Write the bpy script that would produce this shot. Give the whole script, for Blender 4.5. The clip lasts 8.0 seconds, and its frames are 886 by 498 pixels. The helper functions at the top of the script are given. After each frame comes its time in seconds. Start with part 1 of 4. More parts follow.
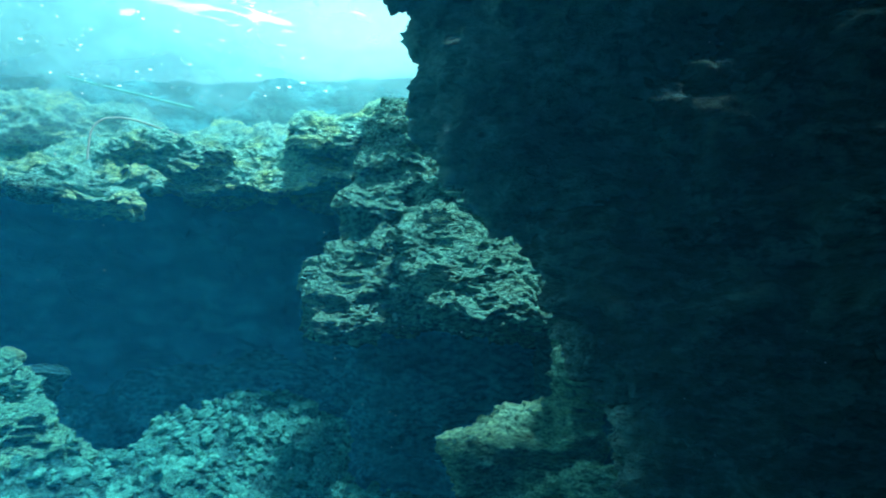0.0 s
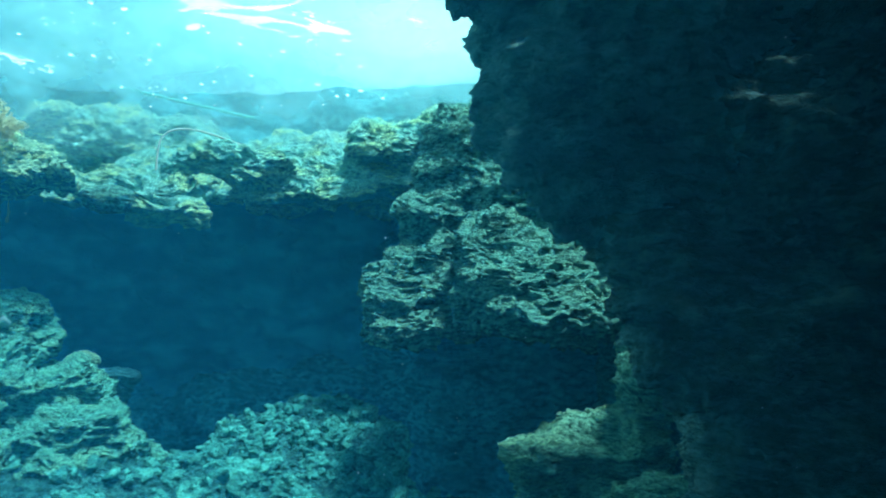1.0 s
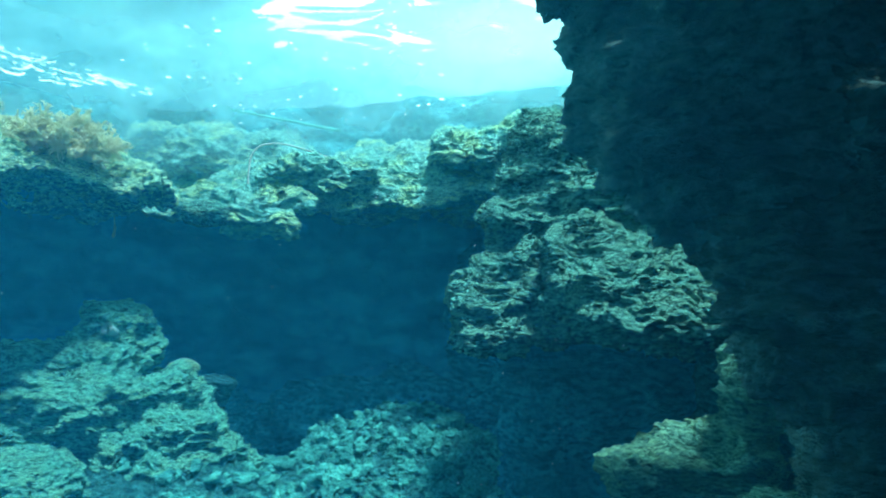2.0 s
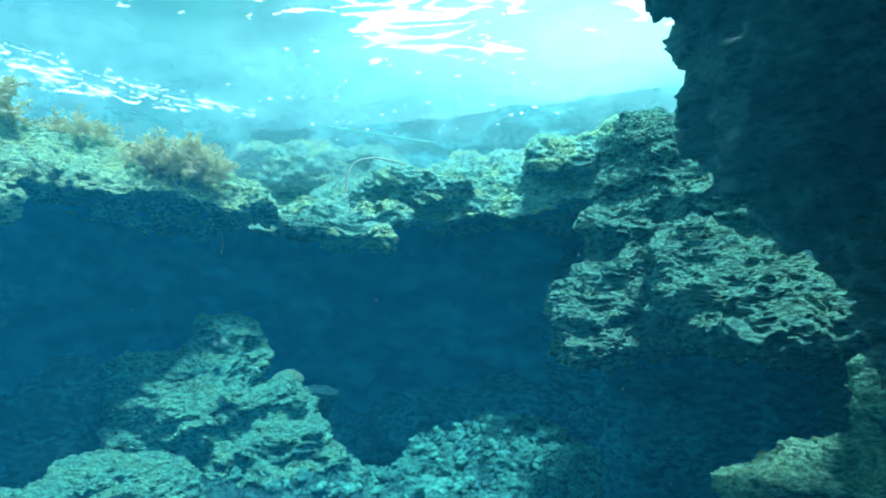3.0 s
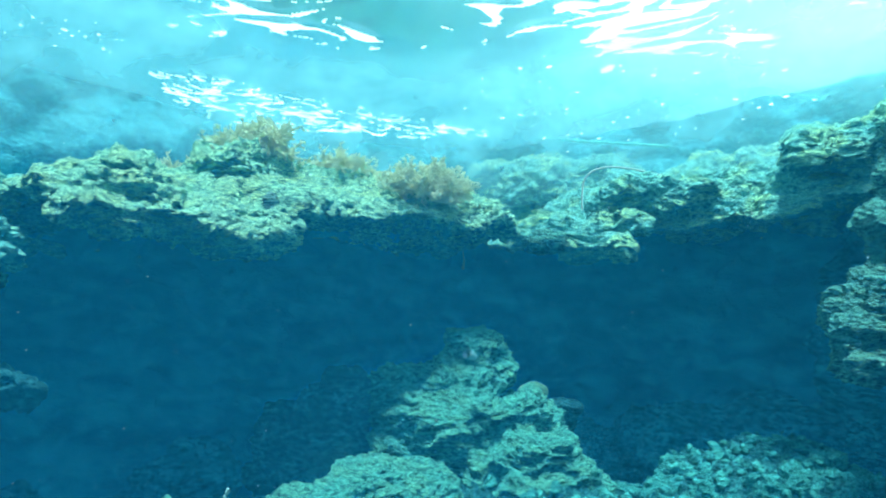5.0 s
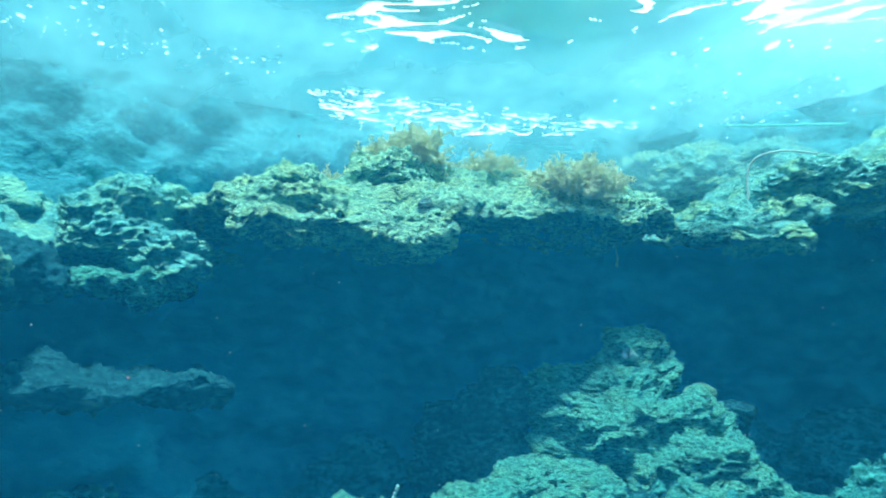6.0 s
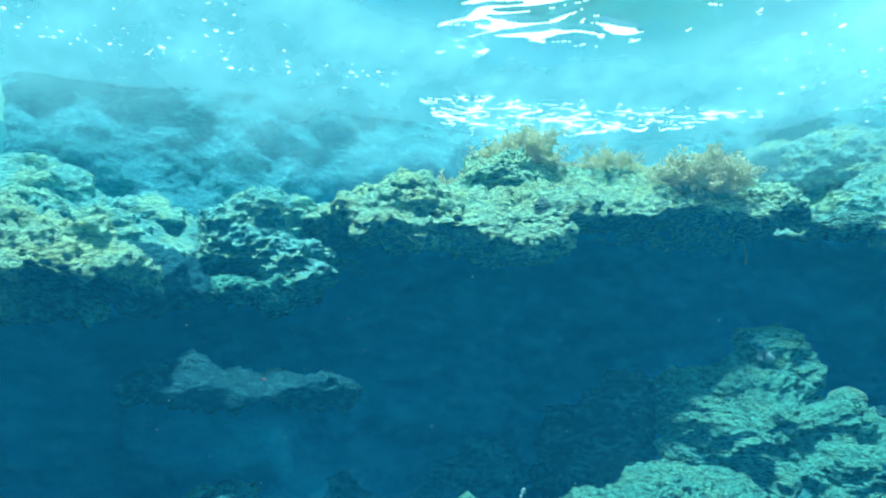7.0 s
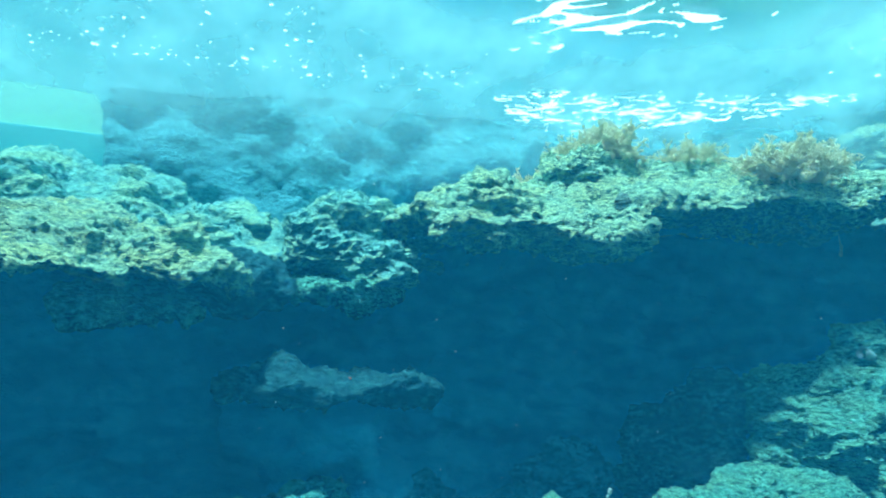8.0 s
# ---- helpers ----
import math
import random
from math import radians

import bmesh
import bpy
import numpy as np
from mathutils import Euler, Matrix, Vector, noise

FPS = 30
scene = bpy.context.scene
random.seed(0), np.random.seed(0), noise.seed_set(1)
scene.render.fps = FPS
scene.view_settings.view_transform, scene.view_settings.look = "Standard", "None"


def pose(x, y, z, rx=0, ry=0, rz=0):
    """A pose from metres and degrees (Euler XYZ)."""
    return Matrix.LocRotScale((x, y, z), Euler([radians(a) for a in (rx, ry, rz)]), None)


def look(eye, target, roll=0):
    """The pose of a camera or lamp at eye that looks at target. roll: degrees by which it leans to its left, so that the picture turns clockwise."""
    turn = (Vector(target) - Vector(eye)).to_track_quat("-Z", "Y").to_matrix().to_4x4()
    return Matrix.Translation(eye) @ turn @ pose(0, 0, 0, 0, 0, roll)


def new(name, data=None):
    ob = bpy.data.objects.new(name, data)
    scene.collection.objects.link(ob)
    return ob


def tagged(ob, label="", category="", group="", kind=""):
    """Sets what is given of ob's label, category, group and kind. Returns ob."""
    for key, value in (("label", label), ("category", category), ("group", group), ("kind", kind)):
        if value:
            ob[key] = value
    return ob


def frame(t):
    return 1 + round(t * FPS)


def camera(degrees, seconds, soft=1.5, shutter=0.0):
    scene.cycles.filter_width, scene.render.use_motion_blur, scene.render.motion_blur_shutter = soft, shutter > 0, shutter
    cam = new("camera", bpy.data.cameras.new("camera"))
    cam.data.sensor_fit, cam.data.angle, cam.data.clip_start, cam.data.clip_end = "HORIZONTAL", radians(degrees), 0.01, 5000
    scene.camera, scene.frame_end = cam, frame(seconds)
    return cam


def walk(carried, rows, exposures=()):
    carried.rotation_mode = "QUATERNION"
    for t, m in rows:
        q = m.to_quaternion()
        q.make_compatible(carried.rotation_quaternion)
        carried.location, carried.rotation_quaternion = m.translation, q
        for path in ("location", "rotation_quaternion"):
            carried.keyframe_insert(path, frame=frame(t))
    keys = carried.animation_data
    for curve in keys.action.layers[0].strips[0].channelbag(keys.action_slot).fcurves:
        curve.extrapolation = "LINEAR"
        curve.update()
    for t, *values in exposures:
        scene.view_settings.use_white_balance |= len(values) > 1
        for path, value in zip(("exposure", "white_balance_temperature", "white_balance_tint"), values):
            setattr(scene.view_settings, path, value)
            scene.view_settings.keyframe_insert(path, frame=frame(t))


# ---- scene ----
cam = camera(66.3, 8.0, 1.8)
PATH = [
    (0, (0.045, -0.001, 1.491), (0.033, 1.985, 1.721), 0.2),
    (0.5, (0.017, 0.004, 1.498), (-0.061, 1.989, 1.732), 0.2),
    (1, (-0.014, 0.012, 1.494), (-0.182, 1.99, 1.738), 0.3),
    (1.5, (-0.055, 0.022, 1.497), (-0.331, 1.987, 1.749), 0.2),
    (3, (-0.219, 0.061, 1.519), (-0.86, 1.933, 1.81), -0.0),
    (3.5, (-0.264, 0.064, 1.531), (-1.035, 1.884, 1.837), -0.0),
    (4, (-0.305, 0.039, 1.535), (-1.213, 1.793, 1.852), 0.1),
    (4.5, (-0.285, 0.008, 1.523), (-1.352, 1.668, 1.849), 0.4),
    (4.7, (-0.329, -0.026, 1.527), (-1.447, 1.6, 1.852), 0.4),
    (6, (-0.538, -0.154, 1.533), (-2.037, 1.13, 1.854), 0.2),
    (6.5, (-0.582, -0.19, 1.499), (-2.187, 0.956, 1.833), 0.1),
    (7, (-0.601, -0.22, 1.479), (-2.285, 0.804, 1.822), 0.0),
    (7.5, (-0.64, -0.234, 1.479), (-2.379, 0.69, 1.823), -0.0),
    (8, (-0.616, -0.308, 1.502), (-2.4, 0.534, 1.835), -0.1),
]
walk(cam, [(t, look(eye, target, roll)) for t, eye, target, roll in PATH], [(0.0, 0.15), (1.5, 0.2), (3.5, 0.3), (6.5, 0.32), (8.0, 0.32)])

# ---- light: water lit from above ----
SUN_FROM = Vector((0.20, -0.27, 0.94)).normalized()
sun = new("sun", bpy.data.lights.new("sun", "SUN"))
sun.data.energy, sun.data.angle, sun.data.color = 6.5, radians(9), (0.62, 0.97, 1.0)
sun.matrix_world = look(SUN_FROM * 20, (0, 0, 0))

world = bpy.data.worlds.new("water_light")
scene.world = world
world.use_nodes = True
wn, wl = world.node_tree.nodes, world.node_tree.links
wn.clear()
w_out, w_bg = wn.new("ShaderNodeOutputWorld"), wn.new("ShaderNodeBackground")
w_geo, w_sep, w_ramp = wn.new("ShaderNodeTexCoord"), wn.new("ShaderNodeSeparateXYZ"), wn.new("ShaderNodeValToRGB")
wl.new(w_geo.outputs["Generated"], w_sep.inputs[0])
w_map = wn.new("ShaderNodeMapRange")
w_map.inputs[1].default_value, w_map.inputs[2].default_value = -0.3, 0.7
wl.new(w_sep.outputs[2], w_map.inputs[0])
wl.new(w_map.outputs[0], w_ramp.inputs[0])
ramp = w_ramp.color_ramp
ramp.elements[0].position, ramp.elements[0].color = 0.0, (0.001, 0.038, 0.100, 1)
ramp.elements[1].position, ramp.elements[1].color = 1.0, (0.24, 0.80, 0.88, 1)
for at, colour in ((0.50, (0.001, 0.046, 0.128)), (0.56, (0.008, 0.18, 0.27)), (0.61, (0.06, 0.40, 0.49)), (0.72, (0.16, 0.64, 0.75))):
    ramp.elements.new(at).color = (*colour, 1)
wl.new(w_ramp.outputs[0], w_bg.inputs[0])
w_bg.inputs[1].default_value = 1.0
wl.new(w_bg.outputs[0], w_out.inputs[0])


# ---- materials ----
def material(name):
    m = bpy.data.materials.new(name)
    m.use_nodes = True
    n = m.node_tree.nodes
    n.clear()
    return m, n, m.node_tree.links


def noise_node(n, l, vector, scale, detail=6.0, rough=0.6, kind="FBM"):
    t = n.new("ShaderNodeTexNoise")
    t.noise_type = kind
    t.inputs["Scale"].default_value, t.inputs["Detail"].default_value, t.inputs["Roughness"].default_value = scale, detail, rough
    l.new(vector, t.inputs["Vector"])
    return t.outputs[0]


def ramp_node(n, l, value, stops):
    r = n.new("ShaderNodeValToRGB")
    e = r.color_ramp.elements
    e[0].position, e[0].color = stops[0][0], (*stops[0][1], 1)
    e[1].position, e[1].color = stops[-1][0], (*stops[-1][1], 1)
    for at, colour in stops[1:-1]:
        e.new(at).color = (*colour, 1)
    l.new(value, r.inputs[0])
    return r.outputs[0]


def mix_node(n, l, factor, a, b, blend="MIX"):
    m = n.new("ShaderNodeMix")
    m.data_type, m.blend_type = "RGBA", blend
    for value, socket in ((factor, m.inputs[0]), (a, m.inputs[6]), (b, m.inputs[7])):
        if isinstance(value, (int, float)):
            socket.default_value = value
        elif isinstance(value, tuple):
            socket.default_value = (*value, 1)
        else:
            l.new(value, socket)
    return m.outputs[2]


def rock_material(name, dark, mid, pale, lit_growth, lit_growth_share=0.5, grain=1.0, bump=0.8, hollow=0.85):
    """Pitted reef limestone: holes shaded dark, mid stone, pale crust, and top-lit growth on what faces up."""
    # red is cut to put the water's loss of red into the colours
    dark, mid, pale, lit_growth = ((0.72 * r_, g_, b_) for r_, g_, b_ in (dark, mid, pale, lit_growth))
    m, n, l = material(name)
    out, bsdf = n.new("ShaderNodeOutputMaterial"), n.new("ShaderNodeBsdfPrincipled")
    co = n.new("ShaderNodeTexCoord").outputs["Object"]
    squash = n.new("ShaderNodeMapping")
    squash.inputs["Scale"].default_value = (1.0, 1.0, 2.1)
    l.new(co, squash.inputs[0])
    p = squash.outputs[0]
    coarse = noise_node(n, l, p, 2.2, 5, 0.6)
    fine = noise_node(n, l, p, 12 * grain, 7, 0.66)
    speck = noise_node(n, l, p, 60 * grain, 4, 0.7)
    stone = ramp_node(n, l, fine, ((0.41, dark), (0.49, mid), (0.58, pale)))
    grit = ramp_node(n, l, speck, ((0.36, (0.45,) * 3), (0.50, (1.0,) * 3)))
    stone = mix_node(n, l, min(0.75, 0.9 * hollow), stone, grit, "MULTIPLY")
    blotched = mix_node(n, l, ramp_node(n, l, coarse, ((0.38, (0, 0, 0)), (0.62, (1, 1, 1)))), stone, mix_node(n, l, 0.72, stone, dark), "MIX")
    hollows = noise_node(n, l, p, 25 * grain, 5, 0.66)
    height = n.new("ShaderNodeMath")
    height.operation = "MULTIPLY_ADD"
    l.new(fine, height.inputs[0])
    height.inputs[1].default_value = 1.7
    l.new(hollows, height.inputs[2])
    b = n.new("ShaderNodeBump")
    b.inputs["Strength"].default_value, b.inputs["Distance"].default_value = bump, 0.22
    l.new(height.outputs[0], b.inputs["Height"])
    # what faces up is made paler: top light put into the colour
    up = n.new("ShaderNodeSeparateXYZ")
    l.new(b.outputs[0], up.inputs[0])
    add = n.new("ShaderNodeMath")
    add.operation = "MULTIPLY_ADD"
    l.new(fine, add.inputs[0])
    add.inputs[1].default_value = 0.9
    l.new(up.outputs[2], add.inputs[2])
    film = ramp_node(n, l, add.outputs[0], ((0.60, (0, 0, 0)), (1.10, (lit_growth_share,) * 3)))
    crust = mix_node(n, l, film, blotched, mix_node(n, l, ramp_node(n, l, coarse, ((0.46, (0, 0, 0)), (0.58, (1, 1, 1)))), pale, lit_growth))
    # low spots of the bump are darkened: pit shade as colour
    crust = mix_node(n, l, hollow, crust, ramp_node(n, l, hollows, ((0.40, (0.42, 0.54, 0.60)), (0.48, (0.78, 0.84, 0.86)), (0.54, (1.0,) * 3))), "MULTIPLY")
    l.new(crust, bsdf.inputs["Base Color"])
    bsdf.inputs["Roughness"].default_value = 0.9
    bsdf.inputs["Specular IOR Level"].default_value = 0.08
    l.new(b.outputs[0], bsdf.inputs["Normal"])
    l.new(bsdf.outputs[0], out.inputs[0])
    return m


# bluish dark tones of the next three hold the water's haze
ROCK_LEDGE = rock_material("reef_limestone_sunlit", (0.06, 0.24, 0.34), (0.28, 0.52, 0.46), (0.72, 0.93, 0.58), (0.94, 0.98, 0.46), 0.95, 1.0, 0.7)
# teal lift of this stone is distance haze put into its colour
ROCK_TERRACE = rock_material("reef_limestone_haze_teal", (0.07, 0.30, 0.40), (0.17, 0.47, 0.50), (0.34, 0.72, 0.61), (0.62, 0.88, 0.50), 0.85, 1.0, 0.6, 0.6)
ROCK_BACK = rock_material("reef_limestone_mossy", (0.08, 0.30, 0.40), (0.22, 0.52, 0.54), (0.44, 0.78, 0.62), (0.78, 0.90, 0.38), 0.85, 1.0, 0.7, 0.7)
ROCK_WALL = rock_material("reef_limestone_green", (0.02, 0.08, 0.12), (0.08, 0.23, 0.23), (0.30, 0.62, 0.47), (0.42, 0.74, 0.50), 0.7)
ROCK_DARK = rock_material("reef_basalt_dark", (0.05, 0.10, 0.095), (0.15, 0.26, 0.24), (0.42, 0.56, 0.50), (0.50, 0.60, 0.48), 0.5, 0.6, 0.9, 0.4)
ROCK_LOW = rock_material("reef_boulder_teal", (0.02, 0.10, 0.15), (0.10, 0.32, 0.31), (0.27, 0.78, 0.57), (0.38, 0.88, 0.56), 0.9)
# the next two are shaded copies of the stone, shade and haze in colour
ROCK_SHADE = rock_material("reef_limestone_blue_shade", (0.015, 0.17, 0.28), (0.035, 0.33, 0.50), (0.09, 0.52, 0.68), (0.10, 0.52, 0.62), 0.4, 0.7, 0.8, 0.4)
ROCK_DIM = rock_material("reef_limestone_shaded_teal", (0.02, 0.12, 0.16), (0.04, 0.20, 0.25), (0.11, 0.39, 0.41), (0.13, 0.44, 0.42), 0.3, 0.9, 0.9, 0.6)
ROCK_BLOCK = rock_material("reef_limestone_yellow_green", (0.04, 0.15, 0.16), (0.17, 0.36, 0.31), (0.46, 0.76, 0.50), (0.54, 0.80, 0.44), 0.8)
# lighter copy of the column stone: glow on its upper left as colour
ROCK_BROW = rock_material("reef_basalt_lit", (0.18, 0.34, 0.35), (0.42, 0.68, 0.66), (0.72, 0.92, 0.86), (0.76, 0.92, 0.80), 0.5, 0.6, 0.9, 0.4)
# pale blue is water haze painted as base colour
ROCK_FAR = rock_material("reef_limestone_haze_blue", (0.09, 0.38, 0.48), (0.11, 0.43, 0.52), (0.20, 0.60, 0.66), (0.22, 0.60, 0.58), 0.35, 0.7, 0.6, 0.5)
# blue of the cave wall is water haze put into the stone colour
ROCK_DEEP = rock_material("cave_limestone_blue_haze", (0.03, 0.30, 0.52), (0.04, 0.38, 0.62), (0.06, 0.48, 0.72), (0.06, 0.50, 0.72), 0.4, 0.12, 0.6, 0.03)
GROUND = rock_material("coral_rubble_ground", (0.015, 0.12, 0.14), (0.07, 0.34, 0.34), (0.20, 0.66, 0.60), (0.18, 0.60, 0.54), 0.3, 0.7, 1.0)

def paint(name, a_, b_, scale, rough=0.8):
    m, n, l = material(name)
    out, bsdf = n.new("ShaderNodeOutputMaterial"), n.new("ShaderNodeBsdfPrincipled")
    co = n.new("ShaderNodeTexCoord").outputs["Object"]
    tone = noise_node(n, l, co, scale, 6, 0.6)
    l.new(ramp_node(n, l, tone, ((0.3, a_), (0.7, b_))), bsdf.inputs["Base Color"])
    bsdf.inputs["Roughness"].default_value = rough
    bsdf.inputs["Specular IOR Level"].default_value = 0.15
    bump = n.new("ShaderNodeBump")
    bump.inputs["Strength"].default_value, bump.inputs["Distance"].default_value = 0.3, 0.01
    l.new(noise_node(n, l, co, scale * 12, 4, 0.6), bump.inputs["Height"])
    l.new(bump.outputs[0], bsdf.inputs["Normal"])
    l.new(bsdf.outputs[0], out.inputs[0])
    return m


HALL = paint("hall_dark_paint", (0.010, 0.011, 0.012), (0.018, 0.019, 0.020), 2.0)
FOAM, n, l = material("white_foam_and_glare")
out, skin, inner, both = (n.new(k) for k in ("ShaderNodeOutputMaterial", "ShaderNodeBsdfDiffuse", "ShaderNodeBsdfTranslucent", "ShaderNodeMixShader"))
skin.inputs[0].default_value, inner.inputs[0].default_value, both.inputs[0].default_value = (0.85, 0.95, 0.95, 1), (0.92, 0.98, 0.98, 1), 0.8
l.new(skin.outputs[0], both.inputs[1]), l.new(inner.outputs[0], both.inputs[2]), l.new(both.outputs[0], out.inputs[0])
CORAL, n, l = material("tan_soft_coral")
out, skin, inner, both = (n.new(k) for k in ("ShaderNodeOutputMaterial", "ShaderNodeBsdfDiffuse", "ShaderNodeBsdfTranslucent", "ShaderNodeMixShader"))
tint = ramp_node(n, l, noise_node(n, l, n.new("ShaderNodeTexCoord").outputs["Object"], 9.0, 5, 0.6), ((0.35, (0.80, 0.80, 0.56)), (0.65, (0.95, 0.94, 0.74))))
l.new(tint, skin.inputs[0]), l.new(tint, inner.inputs[0])
both.inputs[0].default_value = 0.55
l.new(skin.outputs[0], both.inputs[1]), l.new(inner.outputs[0], both.inputs[2]), l.new(both.outputs[0], out.inputs[0])
HOSE = paint("pale_rubber_hose", (0.35, 0.42, 0.40), (0.50, 0.55, 0.52), 9.0, 0.5)
PIPE = paint("green_pipe", (0.07, 0.42, 0.36), (0.11, 0.50, 0.42), 5.0, 0.5)
RED_SPONGE = paint("dull_red_sponge", (0.30, 0.10, 0.08), (0.42, 0.16, 0.12), 14.0)
SPONGE = paint("white_sponge", (0.20, 0.40, 0.42), (0.38, 0.58, 0.56), 12.0)
CONCRETE = paint("tank_concrete", (0.30, 0.76, 0.62), (0.42, 0.84, 0.60), 0.5)
TEAL = paint("teal_shadow", (0.06, 0.46, 0.50), (0.09, 0.54, 0.56), 0.8)

# the underside of the water: clear in the steep window, a mirror past it, with a film added for scattered light
WATER, n, l = material("water_surface")
out = n.new("ShaderNodeOutputMaterial")
clear, mirror, film = n.new("ShaderNodeBsdfTransparent"), n.new("ShaderNodeBsdfGlossy"), n.new("ShaderNodeBsdfTranslucent")
clear.inputs[0].default_value = (0.62, 0.96, 1.0, 1)
mirror.inputs[0].default_value, mirror.inputs["Roughness"].default_value = (0.75, 0.97, 1.0, 1), 0.05
fres = n.new("ShaderNodeFresnel")
fres.inputs[0].default_value = 1.33
a, b = n.new("ShaderNodeMixShader"), n.new("ShaderNodeMixShader")
l.new(fres.outputs[0], a.inputs[0]), l.new(clear.outputs[0], a.inputs[1]), l.new(mirror.outputs[0], a.inputs[2])
co = n.new("ShaderNodeTexCoord").outputs["Object"]
wave, ripple = n.new("ShaderNodeMapping"), n.new("ShaderNodeBump")
wave.inputs["Scale"].default_value, wave.inputs["Rotation"].default_value = (1.0, 2.6, 1.0), (0, 0, radians(-35))
l.new(co, wave.inputs[0])
ripple.inputs["Strength"].default_value, ripple.inputs["Distance"].default_value = 0.3, 0.014
l.new(noise_node(n, l, wave.outputs[0], 3.2, 4, 0.55), ripple.inputs["Height"])
l.new(ripple.outputs[0], mirror.inputs["Normal"])
# overhead glow painted into the film colour, whitest round this point
reach = n.new("ShaderNodeVectorMath")
reach.operation = "DISTANCE"
l.new(co, reach.inputs[0])
reach.inputs[1].default_value = (-0.9, 7.4, 5.0)
uneven = n.new("ShaderNodeMath")
uneven.operation = "MULTIPLY_ADD"
l.new(noise_node(n, l, co, 0.7, 4, 0.6), uneven.inputs[0])
uneven.inputs[1].default_value = 3.0
l.new(reach.outputs["Value"], uneven.inputs[2])
near = n.new("ShaderNodeMapRange")
near.inputs[1].default_value, near.inputs[2].default_value = 2.2, 6.5
l.new(uneven.outputs[0], near.inputs[0])
l.new(ramp_node(n, l, near.outputs[0], ((0.0, (0.64, 0.82, 0.84)), (0.35, (0.22, 0.42, 0.45)), (1.0, (0.05, 0.18, 0.21)))), film.inputs[0])
glow_share = ramp_node(n, l, noise_node(n, l, co, 0.55, 4, 0.55), ((0.35, (0.66,) * 3), (0.65, (0.86,) * 3)))
l.new(glow_share, b.inputs[0]), l.new(a.outputs[0], b.inputs[1]), l.new(film.outputs[0], b.inputs[2])
l.new(b.outputs[0], out.inputs[0])


RUBBLE = rock_material("coral_rubble", (0.03, 0.20, 0.20), (0.09, 0.45, 0.41), (0.20, 0.74, 0.62), (0.22, 0.76, 0.60), 0.6, 0.25)

# thick viewing acrylic: clear, tinted with the water's blue haze
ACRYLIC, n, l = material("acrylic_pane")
out, clear, haze, both = (n.new(k) for k in ("ShaderNodeOutputMaterial", "ShaderNodeBsdfTransparent", "ShaderNodeBsdfTranslucent", "ShaderNodeMixShader"))
haze.inputs[0].default_value = (0.05, 0.57, 1.0, 1)
# water haze painted on the pane, thin by the right-hand jamb, thicker round the bend
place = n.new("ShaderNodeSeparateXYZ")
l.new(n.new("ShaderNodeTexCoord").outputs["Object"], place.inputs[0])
total, haze_range = n.new("ShaderNodeMath"), n.new("ShaderNodeMapRange")
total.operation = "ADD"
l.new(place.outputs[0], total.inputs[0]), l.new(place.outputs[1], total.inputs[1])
haze_range.inputs[1].default_value, haze_range.inputs[2].default_value = 2.9, -2.6
l.new(total.outputs[0], haze_range.inputs[0])
l.new(ramp_node(n, l, haze_range.outputs[0], ((0.0, (0.026,) * 3), (0.22, (0.054,) * 3), (0.37, (0.145,) * 3), (0.52, (0.172,) * 3), (1.0, (0.146,) * 3))), both.inputs[0])
l.new(clear.outputs[0], both.inputs[1]), l.new(haze.outputs[0], both.inputs[2]), l.new(both.outputs[0], out.inputs[0])


# painted water haze: thin below, thicker under the surface, in slanting light shafts
VEIL, n, l = material("haze_and_shafts")
out, clear, skin, inner, mist, both = (n.new(k) for k in ("ShaderNodeOutputMaterial", "ShaderNodeBsdfTransparent", "ShaderNodeBsdfDiffuse", "ShaderNodeBsdfTranslucent", "ShaderNodeMixShader", "ShaderNodeMixShader"))
skin.inputs[0].default_value, inner.inputs[0].default_value, mist.inputs[0].default_value = (0.38, 0.76, 0.82, 1), (0.38, 0.76, 0.82, 1), 0.7
l.new(skin.outputs[0], mist.inputs[1]), l.new(inner.outputs[0], mist.inputs[2])
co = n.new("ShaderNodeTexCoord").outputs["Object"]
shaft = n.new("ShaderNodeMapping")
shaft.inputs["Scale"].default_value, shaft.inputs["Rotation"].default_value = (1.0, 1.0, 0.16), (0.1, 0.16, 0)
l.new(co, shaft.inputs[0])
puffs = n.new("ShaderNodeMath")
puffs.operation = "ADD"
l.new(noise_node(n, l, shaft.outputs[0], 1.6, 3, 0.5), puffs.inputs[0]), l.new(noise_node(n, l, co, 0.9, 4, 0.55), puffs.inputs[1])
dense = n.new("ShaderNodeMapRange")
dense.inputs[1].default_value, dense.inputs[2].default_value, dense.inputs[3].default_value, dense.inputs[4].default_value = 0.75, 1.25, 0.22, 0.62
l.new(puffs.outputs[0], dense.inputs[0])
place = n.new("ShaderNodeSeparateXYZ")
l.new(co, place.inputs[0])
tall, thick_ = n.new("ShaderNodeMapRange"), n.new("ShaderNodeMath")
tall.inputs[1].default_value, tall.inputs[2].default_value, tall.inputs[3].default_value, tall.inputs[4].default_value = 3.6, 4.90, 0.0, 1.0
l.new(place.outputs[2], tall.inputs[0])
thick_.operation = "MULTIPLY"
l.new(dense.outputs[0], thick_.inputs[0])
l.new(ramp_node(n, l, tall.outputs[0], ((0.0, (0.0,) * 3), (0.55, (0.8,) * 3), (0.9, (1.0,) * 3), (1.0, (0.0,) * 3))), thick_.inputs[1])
l.new(thick_.outputs[0], both.inputs[0]), l.new(clear.outputs[0], both.inputs[1]), l.new(mist.outputs[0], both.inputs[2]), l.new(both.outputs[0], out.inputs[0])

